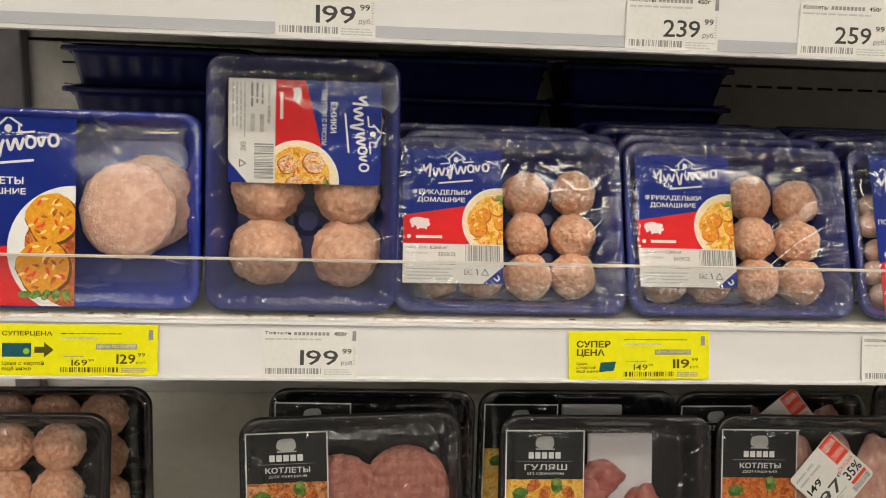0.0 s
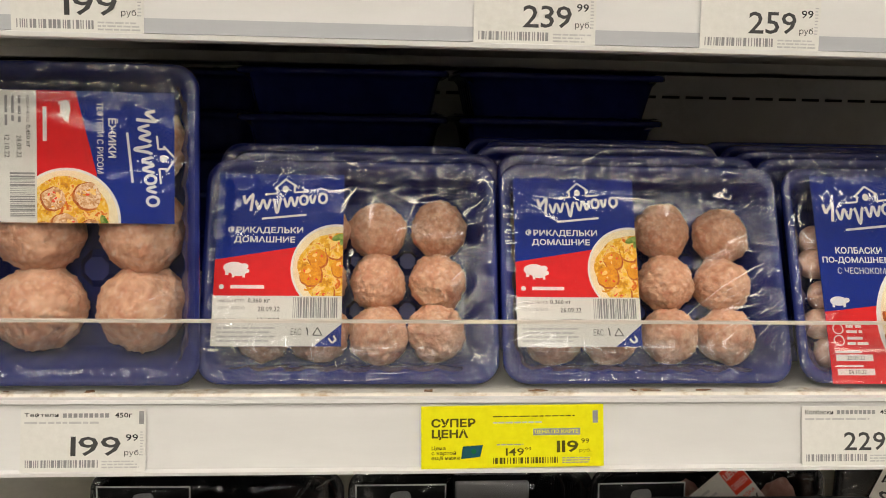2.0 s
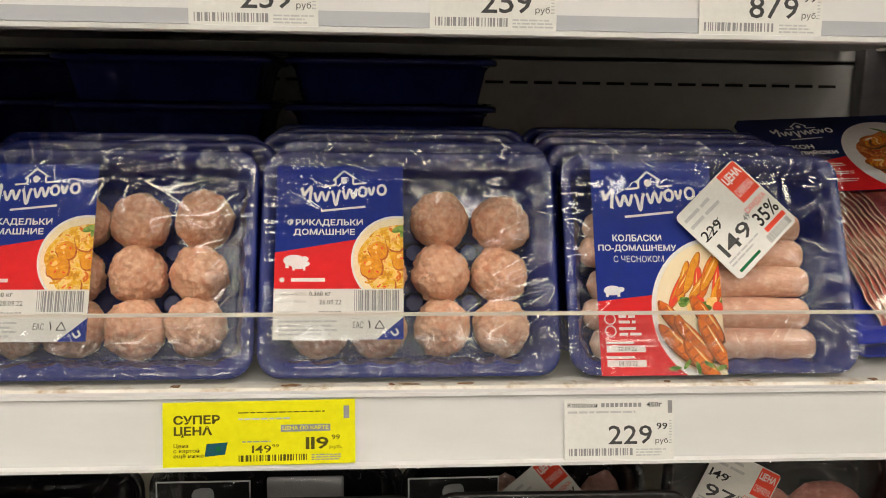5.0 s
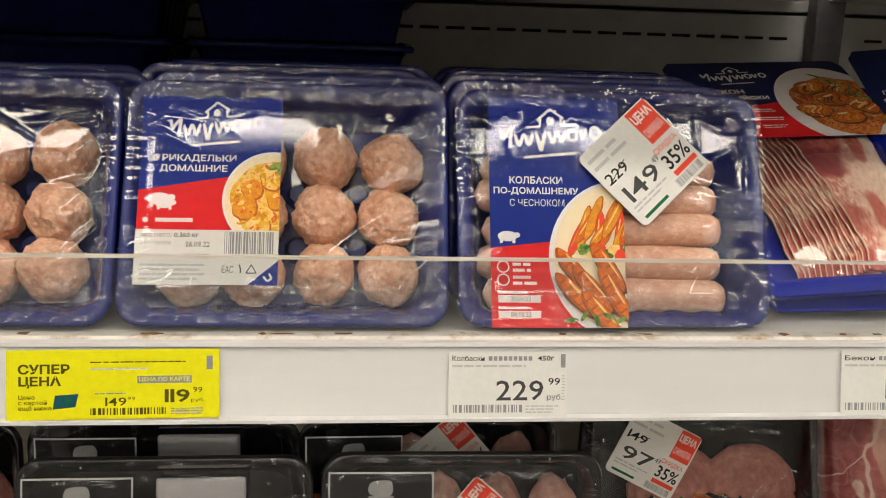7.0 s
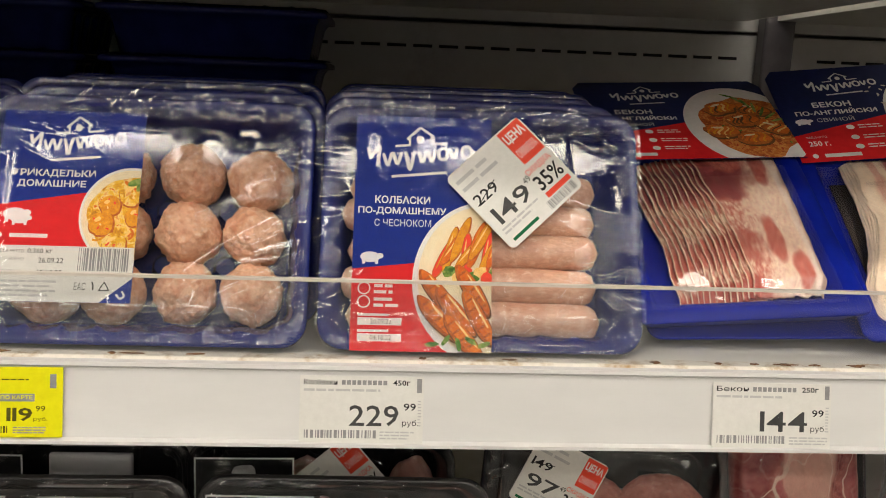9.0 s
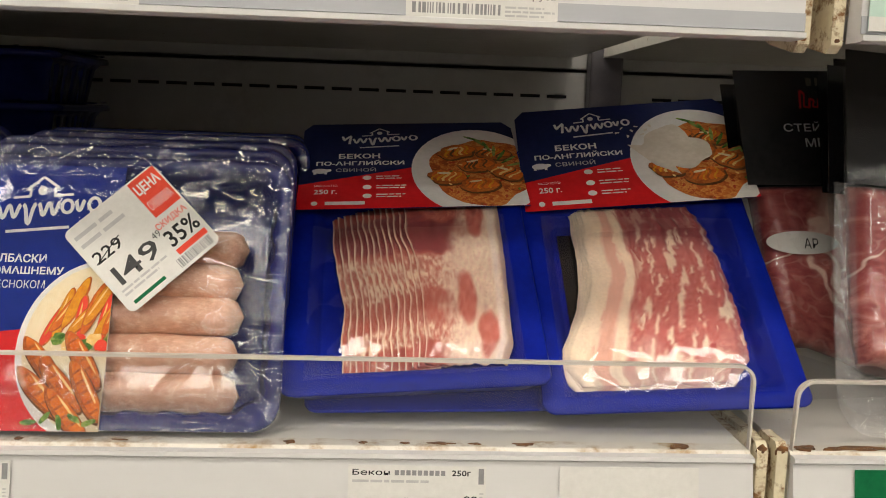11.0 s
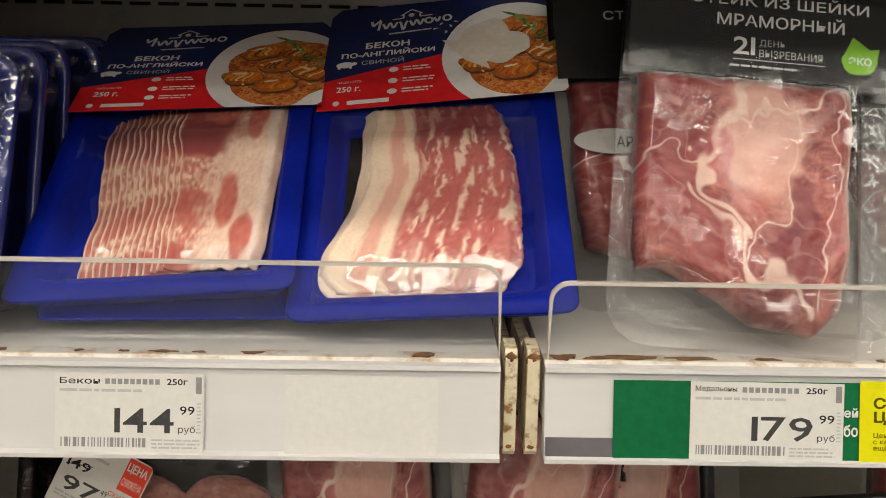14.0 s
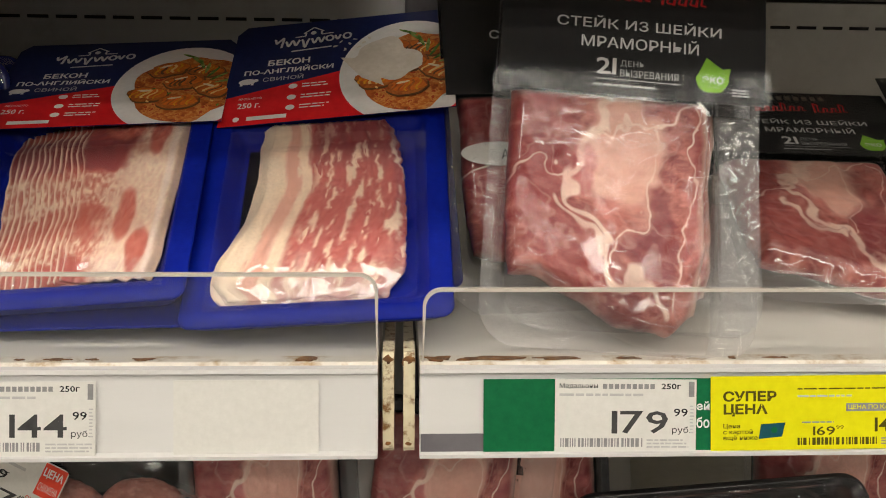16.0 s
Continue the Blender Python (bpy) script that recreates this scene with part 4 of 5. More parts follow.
def plain_pack(m, seed):
    """A wrapped tray in the second row, of which the rim and the upper face show."""
    t = thing("wrapped_tray", m, "navy plastic tray of meat in clear film, in the back rows", "meat pack", "trays in the back rows")
    part("tray", TRAY_M, None, t, "navy blue plastic tray")
    f = part("film", film_mesh("film", 0.197, 0.153, seed, 0.0022, fine=1.2), FILM, t, "clear plastic wrap")
    f.visible_shadow = False
    return t


back = plain_pack(lean_pose(0.316, 0.728, FACE_Z, 18), 5)
copy_thing(back, lean_pose(0.302, 0.776, FACE_Z, 11, 1))
copy_thing(back, lean_pose(0.311, 0.826, FACE_Z, 5, -1))
copy_thing(back, lean_pose(0.301, 0.872, FACE_Z, 1))
copy_thing(back, lean_pose(0.122, 0.728, FACE_Z, 19.5))
copy_thing(back, lean_pose(0.108, 0.778, FACE_Z, 15))
copy_thing(back, lean_pose(0.512, 0.728, FACE_Z, 18.5))
copy_thing(back, lean_pose(0.509, 0.778, FACE_Z, 14))
copy_thing(back, lean_pose(0.514, 0.828, FACE_Z, 9))
copy_thing(back, lean_pose(0.511, 0.874, FACE_Z, 5))
copy_thing(back, lean_pose(-0.245, 0.730, FACE_Z, 8))
for sx, sy, n, yaw in ((0.303, 1.02, 5, 1), (0.096, 1.02, 5, -1), (-0.235, 1.02, 5, 2), (-0.085, 1.13, 5, 0)):
    for i in range(n):
        copy_thing(back, pose(sx, sy - 0.076, SHELF + 0.044 + i * 0.0425, 0, 0, yaw))


# the upright tray of large meatballs, its label turned on its side
def upright_pack(m):
    t = thing("meatball_pack", m, "navy tray of large meatballs stood on end", "meat pack", "wrapped meat trays")
    part("tray", tray_mesh(0.153, 0.203, 0.046), NAVY, t, "navy blue plastic tray")
    for y in (0.072, 0.122):
        part("tray_stud", dimple(0.014), NAVY, t, "", pose(0.002, y, -0.040, 0, 0, 22.5))
    rng = random.Random(3)
    for i, x in enumerate((-0.0315, 0.0345)):
        for j, y in enumerate((0.047, 0.0985, 0.152)):
            part("meatball", LARGE[rng.randrange(4)], None, t, "", pose(x, y, -0.0268, 0, 0, rng.uniform(0, 360)))
    w, h = 0.0815, 0.120
    s = Sheet(w, h, 0.0003)
    s.base(INK_BLUE)
    s.poly([(0, 0.30 * h), (w, 0.30 * h), (w, 0.6 * h), (0.62 * w, 0.605 * h), (0, 0.50 * h)], INK_RED)
    plate(s, 0.98 * w, 0.455 * h, 0.40 * w, PASTA, 5, RICEBALL, 5, tone=RICEBALL)
    s.rect(0, 0, w, 0.305 * h, PAPER)
    brand_mark(s, 0.50 * w, 0.83 * h, 0.72 * w, INK_WHITE)
    s.text("ЁЖИКИ", 0.20 * w, 0.665 * h, 0.50 * w, 0.715 * h, INK_WHITE, 0.03)
    s.text("ТЕФТЕЛИ С РИСОМ", 0.08 * w, 0.605 * h, 0.62 * w, 0.642 * h, INK_WHITE, 0.01)
    animal(s, 0.06 * w, 0.40 * h, 0.17 * w, INK_WHITE)
    s.rect(0.12 * w, 0.335 * h, 0.38 * w, 0.355 * h, INK_WHITE)
    s.text("МАССА НЕТТО:", 0.04 * w, 0.255 * h, 0.24 * w, 0.27 * h, INK_BLACK)
    s.text("0,450 кг", 0.26 * w, 0.25 * h, 0.43 * w, 0.275 * h, INK_BLACK, 0.01)
    s.text("28.09.22", 0.34 * w, 0.205 * h, 0.51 * w, 0.23 * h, INK_BLACK)
    s.text("12.10.22", 0.34 * w, 0.145 * h, 0.51 * w, 0.17 * h, INK_BLACK)
    s.lines(0.04 * w, 0.02 * h, 0.60 * w, 0.12 * h, 4, INK_PALE, 0.45)
    s.lines(0.04 * w, 0.14 * h, 0.28 * w, 0.24 * h, 3, INK_GREY, 0.4)
    s.barcode(0.62 * w, 0.17 * h, 0.965 * w, 0.295 * h)
    s.text("ЕАС", 0.61 * w, 0.08 * h, 0.70 * w, 0.115 * h, INK_BLACK)
    s.stroke([(0.78 * w, 0.075 * h), (0.85 * w, 0.075 * h), (0.815 * w, 0.115 * h), (0.78 * w, 0.075 * h)], 0.0006, INK_BLACK)
    s.poly([(0.79 * w, 0), (w, 0), (w, 0.125 * h)], INK_BLUE)
    s.make(t, pose(-0.0585, 0.1845, 0.0008, 0, 0, -90), "label", "blue, red and white printed paper label")
    f = part("film", film_mesh("film", 0.153, 0.203, 31, 0.0022, amp=0.7, folds=44), FILM, t, "crinkled clear plastic wrap")
    f.visible_shadow = False


upright_pack(lean_pose(-0.0575, 0.6745, FACE_Z, 7))


def patty_pack(m):
    t = thing("patty_pack", m, "blue plastic tray of two round pink patties", "meat pack", "wrapped meat trays")
    part("tray", tray_mesh(0.197, 0.157, 0.043), BLUE, t, "bright blue plastic tray")
    part("patty", PATTY[0], None, t, "", pose(0.039, 0.078, -0.0115))
    part("patty", PATTY[1], None, t, "", pose(0.051, 0.086, -0.028, 0, 0, 60))
    w, h = 0.099, 0.147
    s = Sheet(w, h, 0.0003)
    s.base(INK_BLUE)
    s.poly([(0, 0), (w, 0), (w, 0.36 * h), (0, 0.28 * h)], INK_RED)
    s.poly(disc(0.99 * w, 0.30 * h, 0.51 * w, 0.51 * w, 48), INK_WHITE)
    s.poly(disc(1.02 * w, 0.28 * h, 0.40 * w, 0.42 * w, 40, wob=0.15, seed=2), ROAST)
    for bx, by, br in ((w - 0.018, 0.069, 0.0195), (w - 0.024, 0.031, 0.0205)):
        s.poly(disc(bx + 0.001, by - 0.0015, br * 1.06, br * 1.04, 24, wob=0.15, seed=3), INK_BROWN)
        s.poly(disc(bx, by, br, br, 24, wob=0.15, seed=3), INK_AMBER)
        rng = random.Random(4)
        for i in range(26):
            a, d = rng.uniform(0, 6.28), br * math.sqrt(rng.uniform(0, 0.8))
            s.poly(disc(bx + d * math.cos(a), by + d * math.sin(a), br * 0.15, br * 0.06, 8, rot=rng.uniform(0, 180)), (INK_LIGHT, INK_ROAST, INK_ORANGE)[i % 3])
    brand_mark(s, 0.48 * w, 0.82 * h, 0.76 * w, INK_WHITE)
    s.text("КОТЛЕТЫ", 0.16 * w, 0.645 * h, 0.60 * w, 0.685 * h, INK_WHITE, 0.025)
    s.text("ДОМАШНИЕ", 0.12 * w, 0.585 * h, 0.62 * w, 0.625 * h, INK_WHITE, 0.025)
    for y in (0.07, 0.1, 0.16, 0.19):
        s.rect(0.2 * w, y * h, 0.42 * w, (y + 0.02) * h, INK_WHITE)
    for k in range(5):
        s.poly(disc(0.62 * w + 0.08 * w * k, 0.06 * h, 0.05 * w, 0.03 * w, 12, rot=30 * k), HERB)
    s.make(t, pose(-0.0965, 0.002, 0.0026), "label", "blue and red printed paper label")
    f = part("film", film_mesh("film", 0.197, 0.157, 41, 0.0022, amp=0.3, folds=30), FILM, t, "taut clear plastic film")
    f.visible_shadow = False


patty_pack(lean_pose(-0.2365, 0.6755, FACE_Z, 10))


def sausage_mesh(length, r, seed):
    def f(u, v):
        a, x = 2 * math.pi * v, (u - 0.5) * length
        e = min(u, 1 - u) * length
        k = r * math.sqrt(max(0.0, 1 - max(0.0, 1 - e / r) ** 2)) * (1 + 0.05 * noise.noise(Vector((x * 40, seed, 0))))
        b = 0.0012 * noise.noise(Vector((x * 18, seed * 2.0, 5)))
        return (x, k * math.cos(a) + b, k * math.sin(a), (1, 1, 1))
    me = grid_mesh("sausage", 40, 18, f)
    me.materials.append(SAUSAGE)
    return me


def discount_sticker(old, price):
    """A white shop sticker with a red corner, printed with the old and the new price."""
    w, h = 0.0615, 0.060
    s = Sheet(w, h, 0.0002)
    s.base(PAPER, [(x + w / 2, y) for x, y in outline(w, h, 0.004)])
    s.rect(0.70 * w, 0.56 * h, 0.985 * w, 0.985 * h, INK_ORANGE)
    s.text("ЦЕНА", 0.72 * w, 0.80 * h, 0.965 * w, 0.93 * h, INK_WHITE, 0.03)
    s.text("СНИЖЕНА", 0.72 * w, 0.63 * h, 0.965 * w, 0.73 * h, INK_WHITE)
    s.lines(0.05 * w, 0.74 * h, 0.62 * w, 0.94 * h, 2, INK_PALE, 0.4)
    s.text(old, 0.06 * w, 0.55 * h, 0.34 * w, 0.67 * h, INK_BLACK, 0.01)
    s.stroke([(0.05 * w, 0.56 * h), (0.36 * w, 0.66 * h)], 0.0006, INK_BLACK)
    s.text(price, 0.10 * w, 0.26 * h, 0.55 * w, 0.45 * h, INK_DARK, 0.01)
    s.text("49", 0.56 * w, 0.40 * h, 0.64 * w, 0.47 * h, INK_BLACK)
    s.text("СКИДКА", 0.64 * w, 0.43 * h, 0.96 * w, 0.51 * h, INK_ORANGE, 0.01)
    s.text("35%", 0.64 * w, 0.23 * h, 0.96 * w, 0.40 * h, INK_BLACK, 0.015)
    s.rect(0.64 * w, 0.14 * h, 0.96 * w, 0.20 * h, INK_ORANGE)
    s.barcode(0.58 * w, 0.03 * h, 0.95 * w, 0.125 * h)
    s.lines(0.06 * w, 0.15 * h, 0.55 * w, 0.24 * h, 2, INK_PALE)
    s.rect(0.08 * w, 0.05 * h, 0.42 * w, 0.085 * h, INK_TEAL)
    return s


def sausage_pack(m):
    t = thing("sausage_pack", m, "navy tray of pale raw sausages with a discount sticker", "meat pack", "wrapped meat trays")
    part("tray", TRAY_M, None, t, "navy blue plastic tray")
    for i, y in enumerate((0.0215, 0.0425, 0.0635, 0.0845, 0.1035)):
        part("sausage", sausage_mesh(0.157 + 0.003 * (i % 2), 0.0110, i + 1), None, t, "", pose(-0.004 - 0.003 * (i % 2), y, -0.0118 - (0.004 if i == 4 else 0.001 * (i % 2)), 0, 0, (i % 3 - 1) * 0.8))
    w, h = 0.084, 0.1465
    s = Sheet(w, h, 0.0003)
    s.base(INK_BLUE)
    s.poly([(0, 0), (w, 0), (w, 0.40 * h), (0, 0.335 * h)], INK_RED)
    s.poly(disc(0.98 * w, 0.29 * h, 0.55 * w, 0.60 * w, 48), INK_WHITE)
    s.poly(disc(0.97 * w, 0.30 * h, 0.50 * w, 0.55 * w, 48), INK_CREAM)
    for i in range(11):
        x, y, turn = (0.66 + 0.038 * i) * w, (0.395 + 0.024 * (i % 4)) * h, (62, 75, 55, 68, 84, 50, 72, 60, 80, 58, 66)[i]
        s.poly(disc(x + 0.004 * w, y, 0.19 * w, 0.040 * w, 16, rot=turn, wob=0.1, seed=i), INK_ROAST)
        s.poly(disc(x, y, 0.18 * w, 0.032 * w, 16, rot=turn, wob=0.1, seed=i), (INK_ORANGE, INK_AMBER, INK_SAUSAGE, INK_AMBER)[i % 4])
        s.poly(disc(x - 0.008 * w, y + 0.01 * w, 0.12 * w, 0.007 * w, 10, rot=turn), INK_LIGHT if i % 3 else INK_AMBER)
    for i in range(7):
        s.poly(disc((0.70 + 0.055 * i) * w, (0.33 - 0.02 * (i % 2)) * h, 0.05 * w, 0.04 * w, 14, wob=0.4, seed=i), (HERB, INK_LIGHT, INK_ORANGE)[i % 3])
    for i, (x, y, turn) in enumerate(((0.62, 0.235, -52), (0.86, 0.255, -58), (0.74, 0.165, -50), (0.62, 0.135, -46), (0.90, 0.14, -62), (0.80, 0.055, -50))):
        x, y, a = x * w, y * h, radians(turn)
        s.poly(disc(x + 0.006 * w, y - 0.008 * h, 0.225 * w, 0.066 * w, 24, rot=turn, wob=0.06, seed=i), INK_BROWN)
        s.poly(disc(x, y, 0.220 * w, 0.060 * w, 24, rot=turn, wob=0.06, seed=i), INK_ROAST)
        s.poly(disc(x + 0.006 * w, y + 0.006 * w, 0.205 * w, 0.045 * w, 24, rot=turn, wob=0.06, seed=i), INK_SAUSAGE)
        for k in (-0.14, -0.07, 0.0, 0.07, 0.14):
            s.poly(disc(x + k * w * math.cos(a), y + k * w * math.sin(a), 0.040 * w, 0.010 * w, 8, rot=35, wob=0.5, seed=i), INK_ROAST)
        s.poly(disc(x + 0.022 * w, y + 0.024 * w, 0.13 * w, 0.008 * w, 10, rot=turn, wob=0.4, seed=i), INK_LIGHT)
    for i in range(5):
        s.poly(disc((0.58 + 0.09 * i) * w, (0.03 + 0.015 * (i % 2)) * h, 0.05 * w, 0.018 * w, 10, rot=50 * i, wob=0.4, seed=i), HERB)
    brand_mark(s, 0.47 * w, 0.795 * h, 0.76 * w, INK_WHITE)
    s.text("КОЛБАСКИ", 0.15 * w, 0.615 * h, 0.55 * w, 0.648 * h, INK_WHITE, 0.025)
    s.text("ПО-ДОМАШНЕМУ", 0.03 * w, 0.565 * h, 0.67 * w, 0.60 * h, INK_WHITE, 0.025)
    s.text("С ЧЕСНОКОМ", 0.15 * w, 0.517 * h, 0.56 * w, 0.548 * h, INK_WHITE, 0.0)
    animal(s, 0.05 * w, 0.345 * h, 0.17 * w, INK_WHITE)
    for y in (0.255, 0.20):
        ring = disc(0.09 * w, y * h, 0.042 * w, 0.042 * w, 16)
        s.stroke(ring + ring[:1], 0.0007, INK_WHITE)
        s.lines(0.16 * w, (y - 0.025) * h, 0.34 * w, (y + 0.025) * h, 2, INK_WHITE)
    for y, d in ((0.105, "20.09.22"), (0.04, "04.10.22")):
        s.rect(0.05 * w, y * h, 0.36 * w, (y + 0.03) * h, INK_WHITE)
        s.text(d, 0.14 * w, (y + 0.005) * h, 0.29 * w, (y + 0.025) * h, INK_BLACK)
        s.rect(0.05 * w, (y + 0.037) * h, 0.27 * w, (y + 0.047) * h, INK_WHITE)
    s.make(t, pose(-0.0785, -0.0005, 0.0016), "label", "blue and red printed card sleeve")
    f = part("film", film_mesh("film", 0.203, 0.156, 57, 0.0036, amp=1.1), FILM, t, "crinkled clear plastic wrap", pose(0, -0.002, 0))
    f.visible_shadow = False
    discount_sticker("229", "149").make(t, pose(0.0195, 0.1045, 0.0066, 0, 0, 44) @ pose(-0.031, -0.030, 0), "price_sticker", "white and red discount sticker")


sausage_pack(lean_pose(0.5150, FACE_Y, FACE_Z, 23.5))


# ---- bacon in card trays ----
FAT, LEAN_RED, DARK_RED, RIND = (0.92, 0.76, 0.58), (0.52, 0.12, 0.09), (0.27, 0.055, 0.065), (0.82, 0.58, 0.38)


def oval(u, v, cu, cv, ru, rv, n):
    return 1 - step(0.75, 1.1, math.hypot((u - cu) / ru, (v - cv) / rv) + 0.45 * n)


def bacon_fanned(u, v, seed):
    n = fnoise(u * 5 + seed * 0.15, v * 9 + seed * 0.3, 2.0)
    f = fnoise(u * 30, v * 26, seed, 2)
    c = blend(FAT, (0.80, 0.54, 0.45), 0.35 + 0.8 * f)
    edge = 1 - step(0.14, 0.46, u - 0.25 * step(0.5, 0.8, v) + 0.14 * n)
    n += 0.5 * noise.noise(Vector((seed * 7, v * 5, 1)))
    bands = max(oval(0, v, 0, 0.76, 1, 0.16, n), oval(0, v, 0, 0.97, 1, 0.09, n), 0.8 * oval(0, v, 0, 0.30, 1, 0.10, n), oval(0, v, 0, 0.04, 1, 0.06, n))
    c = blend(c, (0.56, 0.19, 0.14), edge * (0.70 + 1.4 * f))
    c = blend(c, LEAN_RED, edge * bands)
    c = blend(c, DARK_RED, edge * 0.85 * oval(0, v, 0, 0.76, 1, 0.13, n))
    line = 0.015 + 0.010 * noise.noise(Vector((v * 12, seed * 9, 4)))
    c = blend(FAT, c, 0.08 + 0.92 * step(line * 0.5, line * 1.4, u))
    for cu, cv, ru, rv in ((0.52, 0.34, 0.12, 0.17), (0.74, 0.14, 0.13, 0.13), (0.72, 0.88, 0.10, 0.16), (0.36, 0.93, 0.2, 0.10)):
        k = oval(u, v, cu, cv, ru, rv, 0.35 * n)
        c = blend(c, blend(LEAN_RED, (0.66, 0.24, 0.18), 0.5 + f), k)
    c = blend(c, (0.92, 0.80, 0.72), 0.7 * step(0.83, 0.87, u) * (1 - step(0.90, 0.93, u)))
    return blend(c, RIND, 0.8 * step(0.92, 0.96, u))


def bacon_stacked(u, v, seed):
    n = fnoise(u * 6, v * 4 + seed, 1.0)
    streak = fnoise(u * 24 + 0.8 * n, v * 7 + seed, 4.0, 4)
    spot = fnoise(u * 50, v * 45, seed, 2)
    red = blend((0.46, 0.09, 0.09), (0.66, 0.23, 0.19), 0.5 + 0.9 * spot)
    red = blend(red, DARK_RED, 0.8 * step(0.58, 0.86, v + 0.1 * n) * step(0.25, 0.4, u))
    c = blend(red, FAT, step(0.12, 0.34, streak) * step(0.3, 0.42, u) * (1 - 0.7 * step(0.75, 0.9, v)))
    c = blend(c, (0.88, 0.72, 0.62), 0.55 * (1 - step(0.0, 0.22, v + 0.12 * n)))
    c = blend(c, FAT, 1 - step(0.30, 0.33, u + 0.03 * n))
    c = blend(c, (0.80, 0.46, 0.36), (step(0.13, 0.15, u + 0.02 * n) - step(0.23, 0.25, u + 0.02 * n)))
    return c


def bacon_header(torn):
    w, h = 0.156, 0.112
    s = Sheet(w, h, 0.0006)
    cut = 0.009
    s.base(INK_NAVY, [(0, 0), (w, 0), (w, h - cut), (w - cut * 0.7, h), (cut * 0.7, h), (0, h - cut)])
    s.poly([(0, 0), (w, 0), (w, 0.5 * h), (0.5 * w, 0.44 * h), (0, 0.26 * h)], INK_RED)
    s.poly(disc(0.80 * w, 0.40 * h, 0.30 * w, 0.50 * h, 48), INK_WHITE)
    s.poly(disc(0.82 * w, 0.40 * h, 0.23 * w, 0.38 * h, 40, wob=0.2, seed=2), ROAST)
    # six wrapped rolls, streaked and glazed
    rng = random.Random(5)
    for i, (x, y, turn) in enumerate(((0.72, 0.62, 15), (0.88, 0.60, -20), (0.80, 0.46, 10), (0.66, 0.32, -10), (0.93, 0.36, -35), (0.80, 0.22, 5))):
        x, y, k, a = x * w, y * h, 0.088 * w, radians(turn)
        ca, sa = math.cos(a), math.sin(a)
        s.poly(disc(x + 0.04 * k, y - 0.10 * k, 1.06 * k, 0.72 * k, 24, rot=turn, wob=0.2, seed=i), INK_BROWN)
        s.poly(disc(x, y, k, 0.66 * k, 24, rot=turn, wob=0.25, seed=i), INK_ROAST)
        s.poly(disc(x + 0.05 * k, y + 0.08 * k, 0.88 * k, 0.48 * k, 24, rot=turn, wob=0.3, seed=i + 7), INK_SAUSAGE)
        for q in (-0.62, -0.34, -0.06, 0.22, 0.50):
            q += rng.uniform(-0.06, 0.06)
            px, py = x + q * k * ca, y + q * k * sa
            bow = [(px + 0.16 * k * math.sin(2.6 * t) - 0.42 * k * t * sa, py + 0.42 * k * t * ca) for t in (-1, -0.6, -0.2, 0.2, 0.6, 1)]
            s.ribbon(bow, k * rng.uniform(0.08, 0.16), rng.choice((INK_AMBER, INK_BROWN, INK_ROAST, INK_LIGHT)))
        s.poly(disc(x - 0.2 * k * ca, y + 0.3 * k, 0.34 * k, 0.09 * k, 12, rot=turn + 8, wob=0.5, seed=i), INK_CREAM)
    for i in range(12):
        s.poly(disc((0.64 + 0.36 * rng.random()) * w, (0.16 + 0.5 * rng.random()) * h, 0.010 * w, 0.006 * w, 8, rot=rng.uniform(0, 180), wob=0.4, seed=i), (HERB, INK_LIGHT, INK_BROWN)[i % 3])
    for i in range(7):
        s.poly(disc((0.80 + 0.03 * i) * w, (0.78 - 0.055 * i) * h, 0.05 * w, 0.012 * h, 10, rot=150 - 22 * i), HERB)
    brand_mark(s, 0.36 * w, 0.755 * h, 0.35 * w, INK_WHITE, 4)
    s.text("БЕКОН", 0.17 * w, 0.555 * h, 0.36 * w, 0.615 * h, INK_WHITE, 0.03)
    s.text("ПО-АНГЛИЙСКИ", 0.07 * w, 0.475 * h, 0.47 * w, 0.535 * h, INK_WHITE, 0.03)
    s.text("СВИНОЙ", 0.16 * w, 0.40 * h, 0.34 * w, 0.45 * h, INK_PALE, 0.01)
    animal(s, 0.05 * w, 0.36 * h, 0.09 * w, INK_WHITE)
    s.text("МАССА НЕТТО:", 0.07 * w, 0.235 * h, 0.17 * w, 0.255 * h, INK_WHITE)
    s.text("250 г.", 0.07 * w, 0.155 * h, 0.17 * w, 0.205 * h, INK_WHITE, 0.02)
    for k, y in enumerate((0.31, 0.205, 0.11)):
        s.poly(disc(0.30 * w, (y + 0.02) * h, 0.02 * w, 0.024 * h, 12), INK_WHITE)
        s.lines(0.34 * w, y * h, 0.48 * w, (y + 0.05) * h, 2, INK_WHITE, 0.4)
    s.rect(0.12 * w, 0.04 * h, 0.29 * w, 0.075 * h, INK_WHITE)
    s.poly(disc(0.075 * w, 0.058 * h, 0.014 * w, 0.016 * w, 10), INK_WHITE)
    if torn:
        s.poly(disc(0.700 * w, 0.50 * h, 0.150 * w, 0.185 * h, 44, rot=8, wob=0.45, seed=6), TORN)
        s.poly([(0.50 * w, 0.56 * h), (0.60 * w, 0.34 * h), (0.70 * w, 0.24 * h), (0.64 * w, 0.52 * h)], TORN)
        for i in range(9):
            s.poly(disc((0.47 + 0.022 * i) * w, (0.70 + 0.05 * math.sin(i * 2.1)) * h, 0.012 * w, 0.008 * h, 9, rot=40 * i, wob=0.8, seed=i), TORN)
    return s


